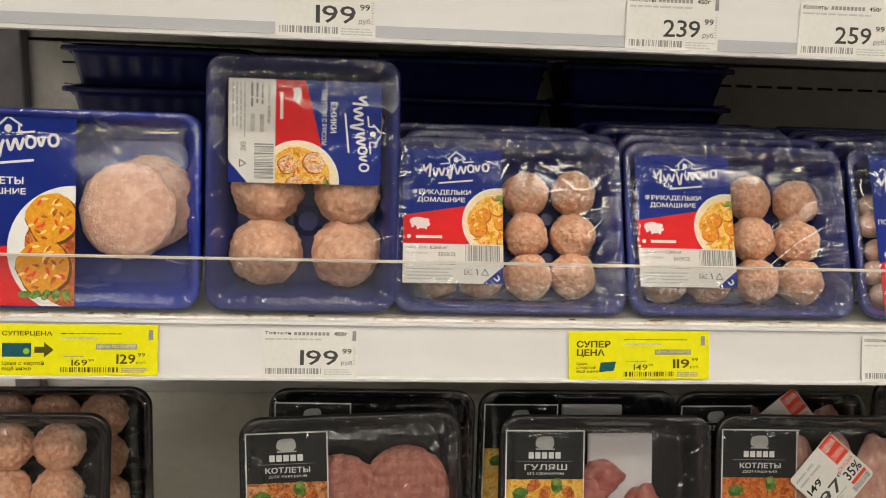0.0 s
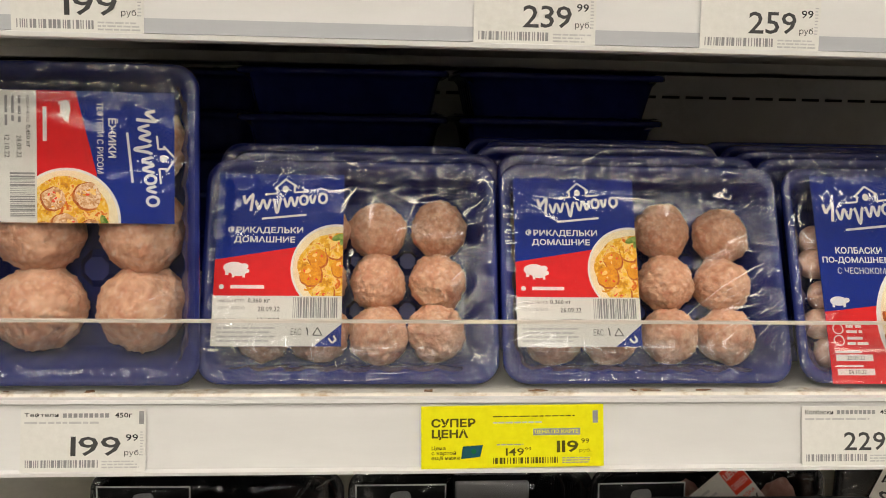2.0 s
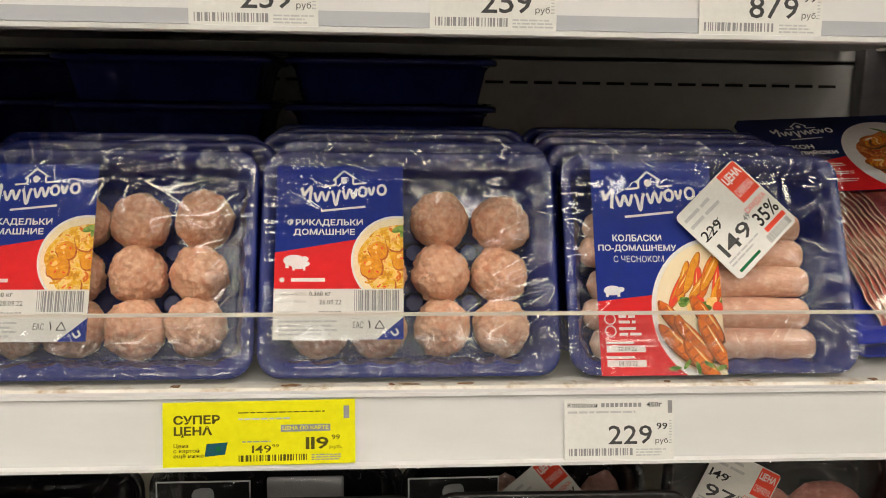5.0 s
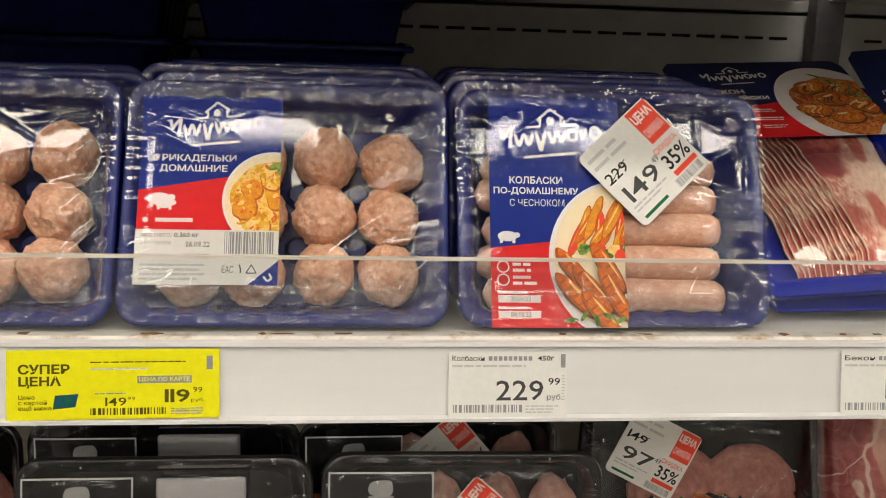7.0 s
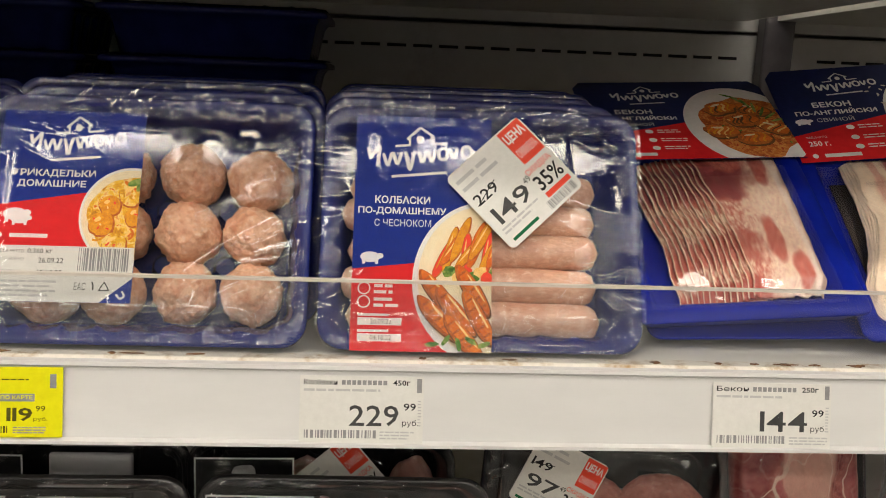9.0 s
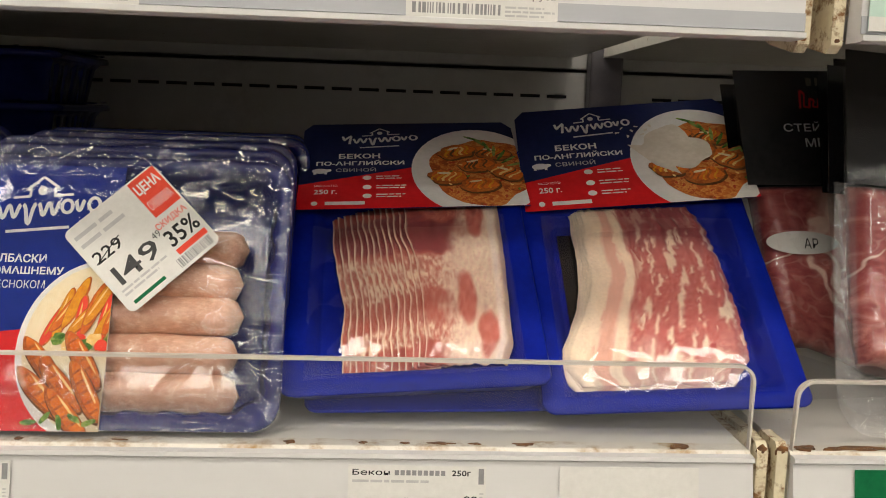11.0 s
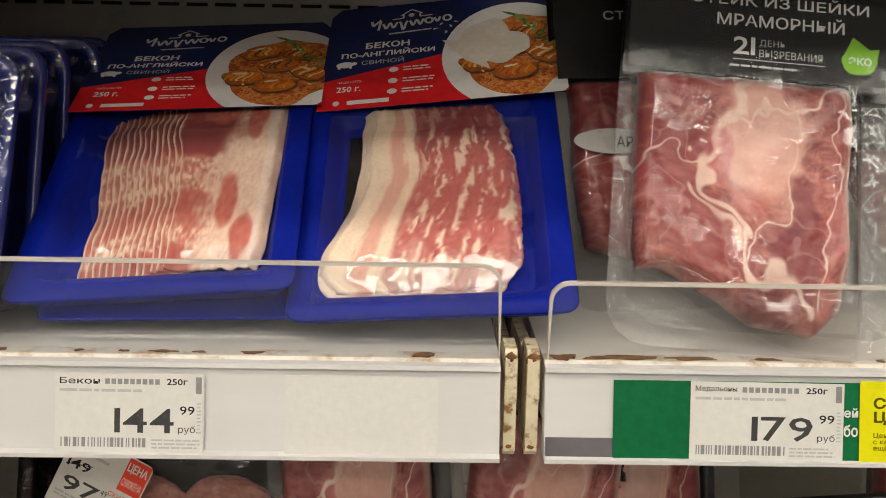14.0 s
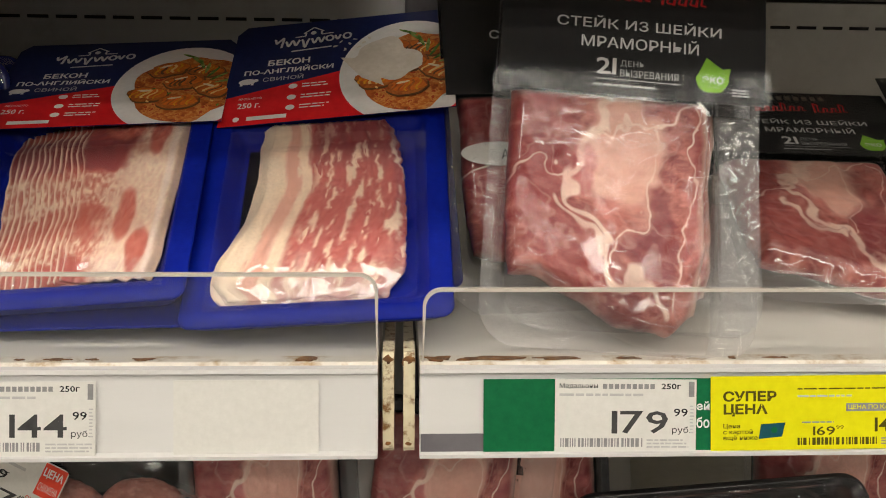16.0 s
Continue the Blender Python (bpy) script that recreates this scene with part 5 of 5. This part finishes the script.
def bacon_pack(m, torn, label, band):
    t = thing("bacon_pack", m, label, "bacon pack", "bacon packs")
    w, h, d = 0.152, 0.172, 0.016
    bm = loft(w, h, 0.008, [(0.010, -d, 0), (0.008, -d + 0.002, 0), (0.001, -0.0015, 0), (0.0, 0.0, 0), (0.001, 0.0012, 0), (0.0125, 0.0012, 0), (0.0145, 0.0002, 0), (0.019, -0.009, 0), (0.021, -0.0105, 0)])
    part("tray", bm, CARD_BLUE, t, "bright blue card tray")
    if torn:
        def outline_at(v):
            left = -0.036 - 0.029 * (1 - step(-0.1, 0.62, v)) + 0.012 * (1 - step(0.0, 0.07, v))
            right = 0.046 + 0.004 * math.sin(3.2 * v + 0.4) - 0.010 * (1 - step(0.0, 0.12, v)) - 0.004 * step(0.8, 1, v)
            return left, right
        count, shift, tint = 6, 0.0014, bacon_stacked
    else:
        def outline_at(v):
            return 0.005 - 0.006 * v + 0.003 * math.sin(5 * v), 0.057 + 0.005 * v - 0.004 * (1 - step(0, 0.1, v))
        count, shift, tint = 13, 0.0040, bacon_fanned
    if torn:
        part("backing", boxed(-0.052, 0.030, 0.055, 0.142, -0.0102, -0.0090), BLACK, t, "black liner under the rashers")
    for i in range(count):
        k = count - 1 - i

        def f(u, v, k=k):
            u = u if k == 0 or torn else u * 0.35
            a, b = outline_at(v)
            wob = 0.0024 * noise.noise(Vector((v * 6, k * 0.15, 3))) + 0.0007 * noise.noise(Vector((v * 11, k * 1.7, 8))) + 0.00025 * noise.noise(Vector((v * 40, k * 2.3, 8)))
            x = a + (b - a) * u - shift * k + wob * (1 - u * 0.7) + (0.0022 * noise.noise(Vector((v * 30, k * 0.6, 30))) * u if torn else 0)
            y = 0.020 + 0.137 * v + 0.0022 * noise.noise(Vector((u * 9, k * 3.1, 1))) * (1 - v) - 0.0008 * k * (1 - v)
            curl = 0.0034 * (1 - step(0.8, 0.95, v)) * math.exp(-u / 0.10) * (1 + 0.3 * noise.noise(Vector((v * 8, k * 0.9, 12))))
            bow = -0.005 * (1 - step(0.0, 0.1, v)) - 0.004 * step(0.93, 1, u) - 0.0015 * step(0.85, 0.95, v)
            ripple = 0.0012 * noise.noise(Vector((u * 14, v * 10, k))) + (0.0012 * noise.noise(Vector((u * 30, v * 6, 2))) if torn else 0)
            z = 0.0015 - 0.0008 * k + (0.0 if torn else curl) + bow + ripple
            return (x, y, z, tint(u, v, k * 0.35))

        me = grid_mesh("bacon_slice", 56 if k == 0 or torn else 30, 84, f, 0.0013)
        me.materials.append(MEAT)
        part("bacon_slice", me, None, t)

    def cover(u, v):
        x, y = (u - 0.5) * 0.126, 0.010 + v * 0.150
        e = min(u, 1 - u) * 0.126
        e2 = min(v * 0.150, 0.05)
        z = 0.0018 + 0.0058 * step(0.0, 0.030, e) * step(0.0, 0.034, e2) * (1 - step(0.72, 0.86, v))
        z += 0.0011 * (1 - step(0.72, 0.86, v)) * noise.noise(Vector((x * 60, y * 40, 7))) * step(0, 0.01, min(e, e2)) + 0.0005 * noise.noise(Vector((x * 150, y * 110, 17))) * math.exp(-v / 0.2)
        return (x, y, z, (1, 1, 1))

    f = part("film", grid_mesh("film", 70, 84, cover), POUCH, t, "tight clear plastic film")
    f.visible_shadow = False
    bacon_header(torn).make(t, m.inverted() @ band @ pose(0, 0, 0.0045) @ pose(-0.078, 0, 0), "header_card", "navy and red printed card band" + (" with a torn patch" if torn else ""))
    return t


def plane_pose(base, right, up):
    """A pack that lies in the plane of two directions: its own x along the first, y near the second."""
    x = Vector(right).normalized()
    z = x.cross(Vector(up)).normalized()
    y = z.cross(x)
    m = Matrix((x, y, z)).transposed().to_4x4()
    m.translation = base
    return m


bacon_pack(plane_pose((0.6870, 0.6932, 1.1639), (0.9977, -0.0033, 0.067), (-0.0365, 0.8116, 0.5831)), False, "blue pack of fanned bacon rashers",
           plane_pose((0.6855, 0.8074, 1.2495), (0.9988, 0.0186, 0.0464), (-0.0386, 0.8767, 0.4794)))
bacon_pack(plane_pose((0.8336, 0.6881, 1.1565), (0.9969, -0.0455, 0.0646), (-0.0062, 0.7705, 0.6374)), True, "blue pack of stacked bacon with a torn card band",
           plane_pose((0.8380, 0.8031, 1.2568), (0.9906, -0.0875, 0.1054), (0.0092, 0.8101, 0.5862)))
for base, banded in (((0.699, 0.7035, 1.1485), True), ((0.845, 0.765, 1.1545), False)):
    t = thing("bacon_pack", plane_pose(base, (1, 0.01, 0.02), (0, 0.130, 0.0925)), "blue pack lying beneath the front bacon packs", "bacon pack", "bacon packs")
    part("tray", loft(0.150, 0.23, 0.008, [(0.010, -0.006, 0), (0.001, -0.0015, 0), (0.0, 0.0, 0), (0.001, 0.0012, 0)]), CARD_BLUE, t, "bright blue card tray")
    if banded:
        s = Sheet(0.150, 0.032, 0.0005)
        s.base(INK_RED)
        s.make(t, pose(-0.075, 0.086, 0.002), "card_band", "red card band")


# ---- pork in clear pouches ----
def vein(u, v, pts):
    best = 9.0
    for (x0, y0), (x1, y1) in zip(pts, pts[1:]):
        dx, dy = x1 - x0, y1 - y0
        k = min(1.0, max(0.0, ((u - x0) * dx + (v - y0) * dy) / (dx * dx + dy * dy)))
        best = min(best, math.hypot(u - x0 - k * dx, v - y0 - k * dy))
    return best


VEINS = (([(0.52, 1.0), (0.42, 0.80), (0.30, 0.62), (0.36, 0.42), (0.55, 0.22), (0.80, 0.05)], 0.032), ([(0.30, 0.62), (0.12, 0.56), (0.0, 0.50)], 0.009),
         ([(0.42, 0.80), (0.66, 0.86), (0.98, 0.95)], 0.010), ([(0.55, 0.22), (0.62, 0.45), (0.74, 0.66), (0.70, 0.86)], 0.008), ([(0.90, 0.9), (0.88, 0.5), (0.86, 0.1)], 0.008), ([(0.24, 0.44), (0.34, 0.34), (0.48, 0.24)], 0.030))


def pork_tint(u, v, seed):
    n = fnoise(u * 2.6 + seed, v * 2.6, seed, 4)
    g = fnoise(u * 12, v * 22 + seed, seed, 4)
    wu, wv = u + 0.09 * fnoise(u * 5, v * 5, seed + 3), v + 0.09 * fnoise(u * 5, v * 5, seed + 8)
    fibre = fnoise(u * 30 + 9 * n, v * 75, seed + 2, 3)
    c = blend((0.24, 0.036, 0.038), (0.60, 0.22, 0.18), 0.44 + 0.8 * n + 0.5 * g + 0.35 * fibre)
    for tint, k, cu, cv, ru, rv in (((0.32, 0.05, 0.055), 0.8, 0.12, 0.70, 0.20, 0.40), ((0.34, 0.06, 0.06), 0.75, 0.28, 0.22, 0.30, 0.22), ((0.80, 0.50, 0.40), 0.95, 0.56, 0.72, 0.22, 0.30),
                                    ((0.25, 0.032, 0.045), 0.9, 0.72, 0.32, 0.14, 0.24), ((0.52, 0.12, 0.13), 0.7, 0.36, 0.62, 0.08, 0.10), ((0.40, 0.08, 0.09), 0.6, 0.92, 0.6, 0.05, 0.4)):
        c = blend(c, blend(tint, (0.62, 0.26, 0.22), 0.25 * (0.5 + g)), k * oval(wu, wv, cu, cv, ru, rv, 0.6 * n))
    fat = max(1 - step(0.35 * k, k, vein(wu, wv, pts)) for pts, k in VEINS)
    thin = step(0.86, 0.97, 1 - abs(fnoise(u * 5 + seed, v * 5, seed + 20, 3)) * 1.6)
    c = blend(c, (0.88, 0.70, 0.58), min(1.0, max(0.35, 0.85 + 0.8 * n)) * fat)
    c = blend(c, (0.78, 0.50, 0.43), 0.22 * thin)
    return blend(c, (0.84, 0.60, 0.50), 0.8 * step(0.93, 0.985, u + 0.02 * n))


def pork_mesh(seed):
    def f(u, v):
        n = fnoise(u * 3, v * 3, seed)
        a = -0.0655 + 0.004 * n + 0.004 * (1 - step(0, 0.2, v))
        b = 0.047 - 0.004 * (1 - step(0.0, 0.35, v)) + 0.003 * n
        low = 0.036 - 0.028 * step(0.0, 0.8, u) + 0.012 * step(0.85, 1.0, u) + 0.004 * n
        ex, ey = min(u, 1 - u), min(v, 1 - v)
        edge = math.sqrt(max(0.0, 1 - (1 - min(1, ex / 0.10)) ** 2)) * math.sqrt(max(0.0, 1 - (1 - min(1, ey / 0.10)) ** 2))
        z = 0.0145 * edge + 0.0016 * fnoise(u * 7, v * 7, seed + 5) * edge
        return (a + (b - a) * u, low + (0.142 - low) * v, z - 0.004, pork_tint(u, v, seed))
    me = grid_mesh("pork_steak", 190, 200, f, 0.004)
    me.materials.append(MEAT)
    return me


def pouch_mesh(seed, w=0.154, h=0.146, r=0.022):
    """A clear pouch drawn tight over the meat, with a flat sealed margin and rounded lower corners."""
    def body_at(u, v):
        x, y = (u - 0.5) * w, -0.004 + v * h
        low = 0.032 - 0.028 * step(0.0, 0.8, (x + 0.066) / 0.113)
        return step(-0.072, -0.060, x) * (1 - step(0.044, 0.054, x)) * step(low - 0.016, low + 0.008, y)

    def f(u, v):
        x, y = (u - 0.5) * w, -0.004 + v * h
        ex, ey = min(u, 1 - u) * w, v * h
        dx, dy = max(0.0, r - ex), max(0.0, r - ey)
        d = math.hypot(dx, dy)
        if d > r:
            x += dx * (1 - r / d) * (1 if u < 0.5 else -1)
            y += dy * (1 - r / d)
        body = body_at(u, v)
        rough = step(-0.1, 0.5, noise.noise(Vector((x * 34, y * 34, seed + 11))))
        warp = 0.004 * noise.noise(Vector((x * 60, y * 60, seed + 21)))
        crinkle = 1 - abs(noise.noise(Vector(((x + warp) * 120, (y - warp) * 190, seed + 1))))
        fine = noise.noise(Vector((x * 420, y * 360, seed + 7)))
        z = 0.0005 + 0.0124 * body + body * (0.0006 * noise.noise(Vector((x * 30, y * 30, seed))) + rough * (0.0009 * crinkle ** 4 + 0.00007 * fine))
        streak = noise.noise(Vector((x * 30, y * 12, seed + 2))) if ex < ey else noise.noise(Vector((x * 20, y * 60, seed + 2)))
        z += (1 - body) * (0.0030 * streak + 0.0005 * noise.noise(Vector((x * 160, y * 120, seed + 4))))
        return (x, y, z, (1, 1, 1))

    n = 210
    me = grid_mesh("pouch", n, n, f)
    me.materials.append(POUCH)
    me.materials.append(POUCH_RIM)
    for i, p in enumerate(me.polygons):
        p.material_index = 1 if body_at((i % n + 0.5) / n, (i // n + 0.5) / n) < 0.4 else 0
    return me


def pork_header():
    w, h = 0.150, 0.084
    s = Sheet(w, h, 0.0006)
    s.base(INK_BLACK)
    # the maker's name and the brush-written brand as plain strokes
    for i in range(8):
        s.rect((0.345 + 0.044 * i) * w, 0.865 * h, (0.372 + 0.044 * i) * w, 0.935 * h, FOIL)
    x = 0.30 * w
    for i, k in enumerate((1.0, 0.55, 0.55, 0.9, 0.55, 0.5, 0.0, 1.0, 0.5, 0.5, 0.9)):
        if k:
            s.stroke([(x, 0.66 * h), (x + 0.008 * w, (0.66 + 0.16 * k) * h), (x + 0.028 * w, (0.66 + 0.13 * k) * h)], 0.0016, INK_RED)
            s.stroke([(x + 0.028 * w, (0.66 + 0.13 * k) * h), (x + 0.018 * w, 0.675 * h), (x + 0.038 * w, 0.67 * h)], 0.0011, INK_RED)
        x += 0.043 * w
    s.text("СТЕЙК ИЗ ШЕЙКИ", 0.205 * w, 0.455 * h, 0.83 * w, 0.545 * h, INK_WHITE, 0.01)
    s.text("МРАМОРНЫЙ", 0.30 * w, 0.32 * h, 0.745 * w, 0.42 * h, INK_WHITE, 0.01)
    s.text("21", 0.36 * w, 0.135 * h, 0.435 * w, 0.25 * h, INK_WHITE, 0.015)
    s.text("ДЕНЬ", 0.45 * w, 0.19 * h, 0.54 * w, 0.24 * h, INK_PALE)
    s.text("ВЫЗРЕВАНИЯ", 0.45 * w, 0.125 * h, 0.67 * w, 0.175 * h, INK_PALE)
    s.rect(0.36 * w, 0.10 * h, 0.68 * w, 0.105 * h, INK_PALE)
    s.lines(0.35 * w, 0.05 * h, 0.69 * w, 0.075 * h, 1, INK_PALE)
    s.poly(disc(0.80 * w, 0.155 * h, 0.062 * w, 0.090 * h, 24, wob=0.1), INK_GREEN)
    s.poly([(0.742 * w, 0.18 * h), (0.775 * w, 0.31 * h), (0.835 * w, 0.235 * h), (0.80 * w, 0.15 * h)], INK_GREEN)
    s.poly([(0.81 * w, 0.225 * h), (0.868 * w, 0.245 * h), (0.858 * w, 0.16 * h)], INK_GREEN)
    s.text("ЭКО", 0.76 * w, 0.13 * h, 0.84 * w, 0.18 * h, INK_WHITE, 0.02)
    s.lines(0.875 * w, 0.05 * h, 0.95 * w, 0.11 * h, 3, INK_PALE)
    return s


def pork_pack(m, seed, label, header=True):
    t = thing("pork_pack", m, label, "meat pack", "pork in clear pouches")
    part("pork_steak", pork_mesh(seed), None, t, "marbled pink pork with pale fat")
    f = part("pouch", pouch_mesh(seed), None, t, "crinkled clear plastic pouch")
    f.visible_shadow = False
    if not header:
        # black slab added behind the pouch to darken the gaps around it
        part("dark_backing", boxed(-0.062, 0.062, -0.004, 0.150, -0.022, -0.009, 0.002), BLACK, t, "black backing added to darken the gaps between pouches")
    else:
        pork_header().make(t, pose(-0.075, 0.1385, 0.0135), "header_card", "black printed card header")
        b = Sheet(0.150, 0.084, 0.0005)
        b.base(BLACK)
        b.make(t, pose(-0.075, 0.1385, -0.0085), "backing_card", "black backing card")

        def sleeve(u, v):
            x, y = (u - 0.5) * 0.156, 0.134 + v * 0.092
            return (x, y, 0.0150 + 0.0009 * noise.noise(Vector((x * 26, y * 20, seed))) + 0.0002 * noise.noise(Vector((x * 90, y * 40, seed + 5))), (1, 1, 1))
        g = part("sleeve_film", grid_mesh("sleeve_film", 50, 40, sleeve), SLEEVE, t, "clear plastic over the header")
        g.visible_shadow = False
    return t


pork_pack(lean_pose(0.9975, 0.6800, 1.1460, 22, 0, -4.5), 3, "clear pouch of marbled pork steak under a black header card")
p2 = pork_pack(lean_pose(1.172, 0.735, 1.1560, 61, -2, -2), 12, "clear pouch of pork steak leaning far back, black header card")
copy_thing(p2, lean_pose(0.990, 0.762, 1.1460, 24, 2, 2))
copy_thing(p2, lean_pose(1.016, 0.715, 1.1460, 23, 0, -3))
copy_thing(p2, lean_pose(1.335, 0.745, 1.1540, 50, -3, 3))


# a pale lens-shaped tab on the pouch behind
tab = Sheet(0.05, 0.016, 0.0004)
tab.base(PAPER, [(x + 0.025, y + 0.008) for x, y in disc(0, 0, 0.025, 0.008, 28)])
tab.text("АР", 0.026, 0.004, 0.036, 0.011, INK_BLACK)
t = thing("hanging_tab", lean_pose(0.943, 0.7845, 1.2320, 24, 2, 0), "oval pale paper tab on a pork pouch", "label")
tab.make(t, pose(-0.025, 0, 0), "tab")


# ---- black trays on the lower shelf ----
TRAY_B = bpy.data.meshes.new("tray")
_b = tray_mesh(0.205, 0.148, 0.036, 0.02, 0.0)
_b.to_mesh(TRAY_B)
_b.free()
TRAY_B.materials.append(BLACK)


def grill_patty(seed):
    me = blob("burger_patty", 0.042, 0.042, 0.008, seed, 0.04, (0.40, 0.13, 0.10), (0.58, 0.25, 0.19), (0.68, 0.38, 0.30), 5)
    for v in me.vertices:
        gx, gy = math.sin(v.co.x * 520), math.sin(v.co.y * 520)
        v.co.z -= 0.0024 * (max(0, gx) ** 6 + max(0, gy) ** 6) * (1 if v.co.z > 0 else 0)
    return me


def black_label(kind, words, small):
    w, h = 0.075, 0.118
    s = Sheet(w, h, 0.0003)
    s.base(INK_WHITE)
    s.rect(0.0012, 0.0012, w - 0.0012, h - 0.0012, INK_BLACK)
    s.poly(disc(0.5 * w, 0.90 * h, 0.125 * w, 0.085 * w, 18, wob=0.2, seed=4), INK_PALE)
    s.rect(0.38 * w, 0.845 * h, 0.62 * w, 0.855 * h, INK_PALE)
    # the maker's name as plain bars
    for i in range(5):
        s.rect((0.29 + 0.085 * i) * w, 0.775 * h, (0.355 + 0.085 * i) * w, 0.825 * h, INK_WHITE)
    s.rect(0.15 * w, 0.752 * h, 0.85 * w, 0.756 * h, INK_GREY)
    s.text(words, 0.24 * w, 0.685 * h, 0.78 * w, 0.73 * h, INK_WHITE, 0.015)
    s.text(small, 0.28 * w, 0.645 * h, 0.74 * w, 0.668 * h, INK_WHITE)
    s.rect(0.0012, 0.0012, w - 0.0012, 0.61 * h, BURGER if kind == "burger" else (PASTA if kind == "goulash" else ROAST))
    for i in range(5):
        s.poly(disc((0.2 + 0.15 * i) * w, (0.50 + 0.06 * (i % 2)) * h, 0.10 * w, 0.07 * w, 16, rot=30 * i, wob=0.3, seed=i), HERB if i in (0, 3) else ROAST)
    return s


def black_pack(m, kind, words, small, seed, label):
    t = thing("black_tray_pack", m, label, "meat pack", "black trays on the lower shelf")
    part("tray", TRAY_B, None, t, "black plastic tray")
    if kind == "burger":
        me = grill_patty(seed)
        for x, y in ((0.050, 0.072), (-0.012, 0.066)):
            part("burger_patty", me, None, t, "", pose(x, y, -0.014))
    elif kind == "goulash":
        part("pad", boxed(-0.012, 0.052, 0.035, 0.126, -0.028, -0.022, 0.002), PAD, t, "white absorbent pad")
        for i in range(5):
            part("meat_chunk", blob("meat_chunk", 0.019, 0.016, 0.014, seed + i, 0.25, (0.44, 0.10, 0.09), (0.62, 0.26, 0.22), (0.74, 0.5, 0.42), 3), None, t, "", pose(0.0 + 0.02 * i - 0.03 * (i % 2), 0.086 - 0.013 * i, -0.016, 0, 0, 40 * i))
    elif kind == "balls":
        for x in (-0.04, 0.006, 0.052):
            for y in (0.030, 0.072, 0.114):
                part("meatball", SMALL[(int(x * 1000) + int(y * 1000)) % 4], None, t, "", pose(x, y, -0.018, 0, 0, x * 3000) @ Matrix.Diagonal((1.12, 1.12, 1, 1)))
    else:
        for i in range(3):
            part("cutlet", blob("cutlet", 0.024, 0.055, 0.012, seed + i, 0.08, (0.56, 0.27, 0.22), (0.72, 0.44, 0.36), FLECK, 4), None, t, "", pose(-0.015 + 0.042 * i, 0.072, -0.018))
    if words:
        black_label(kind, words, small).make(t, pose(-0.0965, 0.016, 0.0016), "label", "black label with a white border")
    f = part("film", film_mesh("film", 0.205, 0.148, seed, 0.0022, amp=1.2, fine=1.6, folds=70), FILM, t, "crinkled clear plastic wrap")
    f.visible_shadow = False
    return t


LOW_Z = SHELF_LOW + 0.0055
black_pack(lean_pose(-0.336, 0.722, LOW_Z, 12), "balls", "", "", 81, "black tray of pink meatballs in crinkled film")
black_pack(lean_pose(-0.012, 0.722, LOW_Z, 12, 0, 2.5), "burger", "КОТЛЕТЫ", "ДЛЯ БУРГЕРОВ", 82, "black tray of grid-pressed burger patties, slightly tilted")
goulash = black_pack(lean_pose(0.223, 0.722, LOW_Z, 12), "goulash", "ГУЛЯШ", "ИЗ СВИНИНЫ", 83, "black tray of diced pork on a white pad")
third = black_pack(lean_pose(0.431, 0.724, LOW_Z, 12, 0, -0.5), "cutlet", "КОТЛЕТЫ", "ДОМАШНИЕ", 84, "black tray of cutlets with a discount sticker")
discount_sticker("149", "97").make(third, pose(0.012, 0.090, 0.005, 0, 0, 50) @ pose(-0.031, -0.030, 0), "price_sticker", "white and red discount sticker")
copy_thing(goulash, lean_pose(0.210, 0.800, LOW_Z, 4))
behind = black_pack(lean_pose(0.412, 0.800, LOW_Z, 4, 1), "cutlet", "КОТЛЕТЫ", "ДОМАШНИЕ", 85, "black tray of cutlets with a red-cornered sticker, second row")
discount_sticker("149", "97").make(behind, pose(0.015, 0.112, 0.005, 0, 0, 40) @ pose(-0.031, -0.030, 0), "price_sticker", "white and red discount sticker")
black_pack(lean_pose(-0.315, 0.800, LOW_Z, 4, 1), "balls", "", "", 90, "black tray of pink meatballs in the second row")
black_pack(lean_pose(0.002, 0.800, LOW_Z, 4, -1), "burger", "КОТЛЕТЫ", "ДЛЯ БУРГЕРОВ", 91, "black tray of burger patties in the second row")

# pork and cutlets further along the lower shelf
black_pack(lean_pose(0.655, 0.745, LOW_Z + 0.006, 56, -6, -26), "cutlet", "КОТЛЕТЫ", "ДОМАШНИЕ", 95, "black tray of cutlets tilted on one corner")
fourth = black_pack(lean_pose(0.632, 0.815, LOW_Z, 8, -4, -4), "burger", "", "", 96, "black tray of patties with a crumpled discount sticker")
discount_sticker("149", "97").make(fourth, pose(-0.040, 0.104, 0.005, 0, 0, -22) @ pose(-0.031, -0.030, 0), "price_sticker", "white and red discount sticker")
low_pork = pork_pack(lean_pose(0.750, 0.815, LOW_Z + 0.004, 34, 4, 8) @ Matrix.Diagonal((0.9, 1.28, 1, 1)), 21, "clear pouch of dark pork standing on the lower shelf", False)
for bx, by, bl, yaw, turn in ((0.800, 0.700, 10, 0, 3), (0.905, 0.690, 10, 0, -6), (0.985, 0.705, 12, 0, 2), (1.20, 0.70, 10, 0, 0), (1.34, 0.70, 10, 0, 4)):
    copy_thing(low_pork, lean_pose(bx, by, LOW_Z + 0.004, bl, yaw, turn) @ Matrix.Translation((0, 0, -0.085)))
black_pack(lean_pose(1.10, 0.722, LOW_Z, 12, 0, 4), "cutlet", "", "", 97, "black tray of pork in film beneath the offer tag")
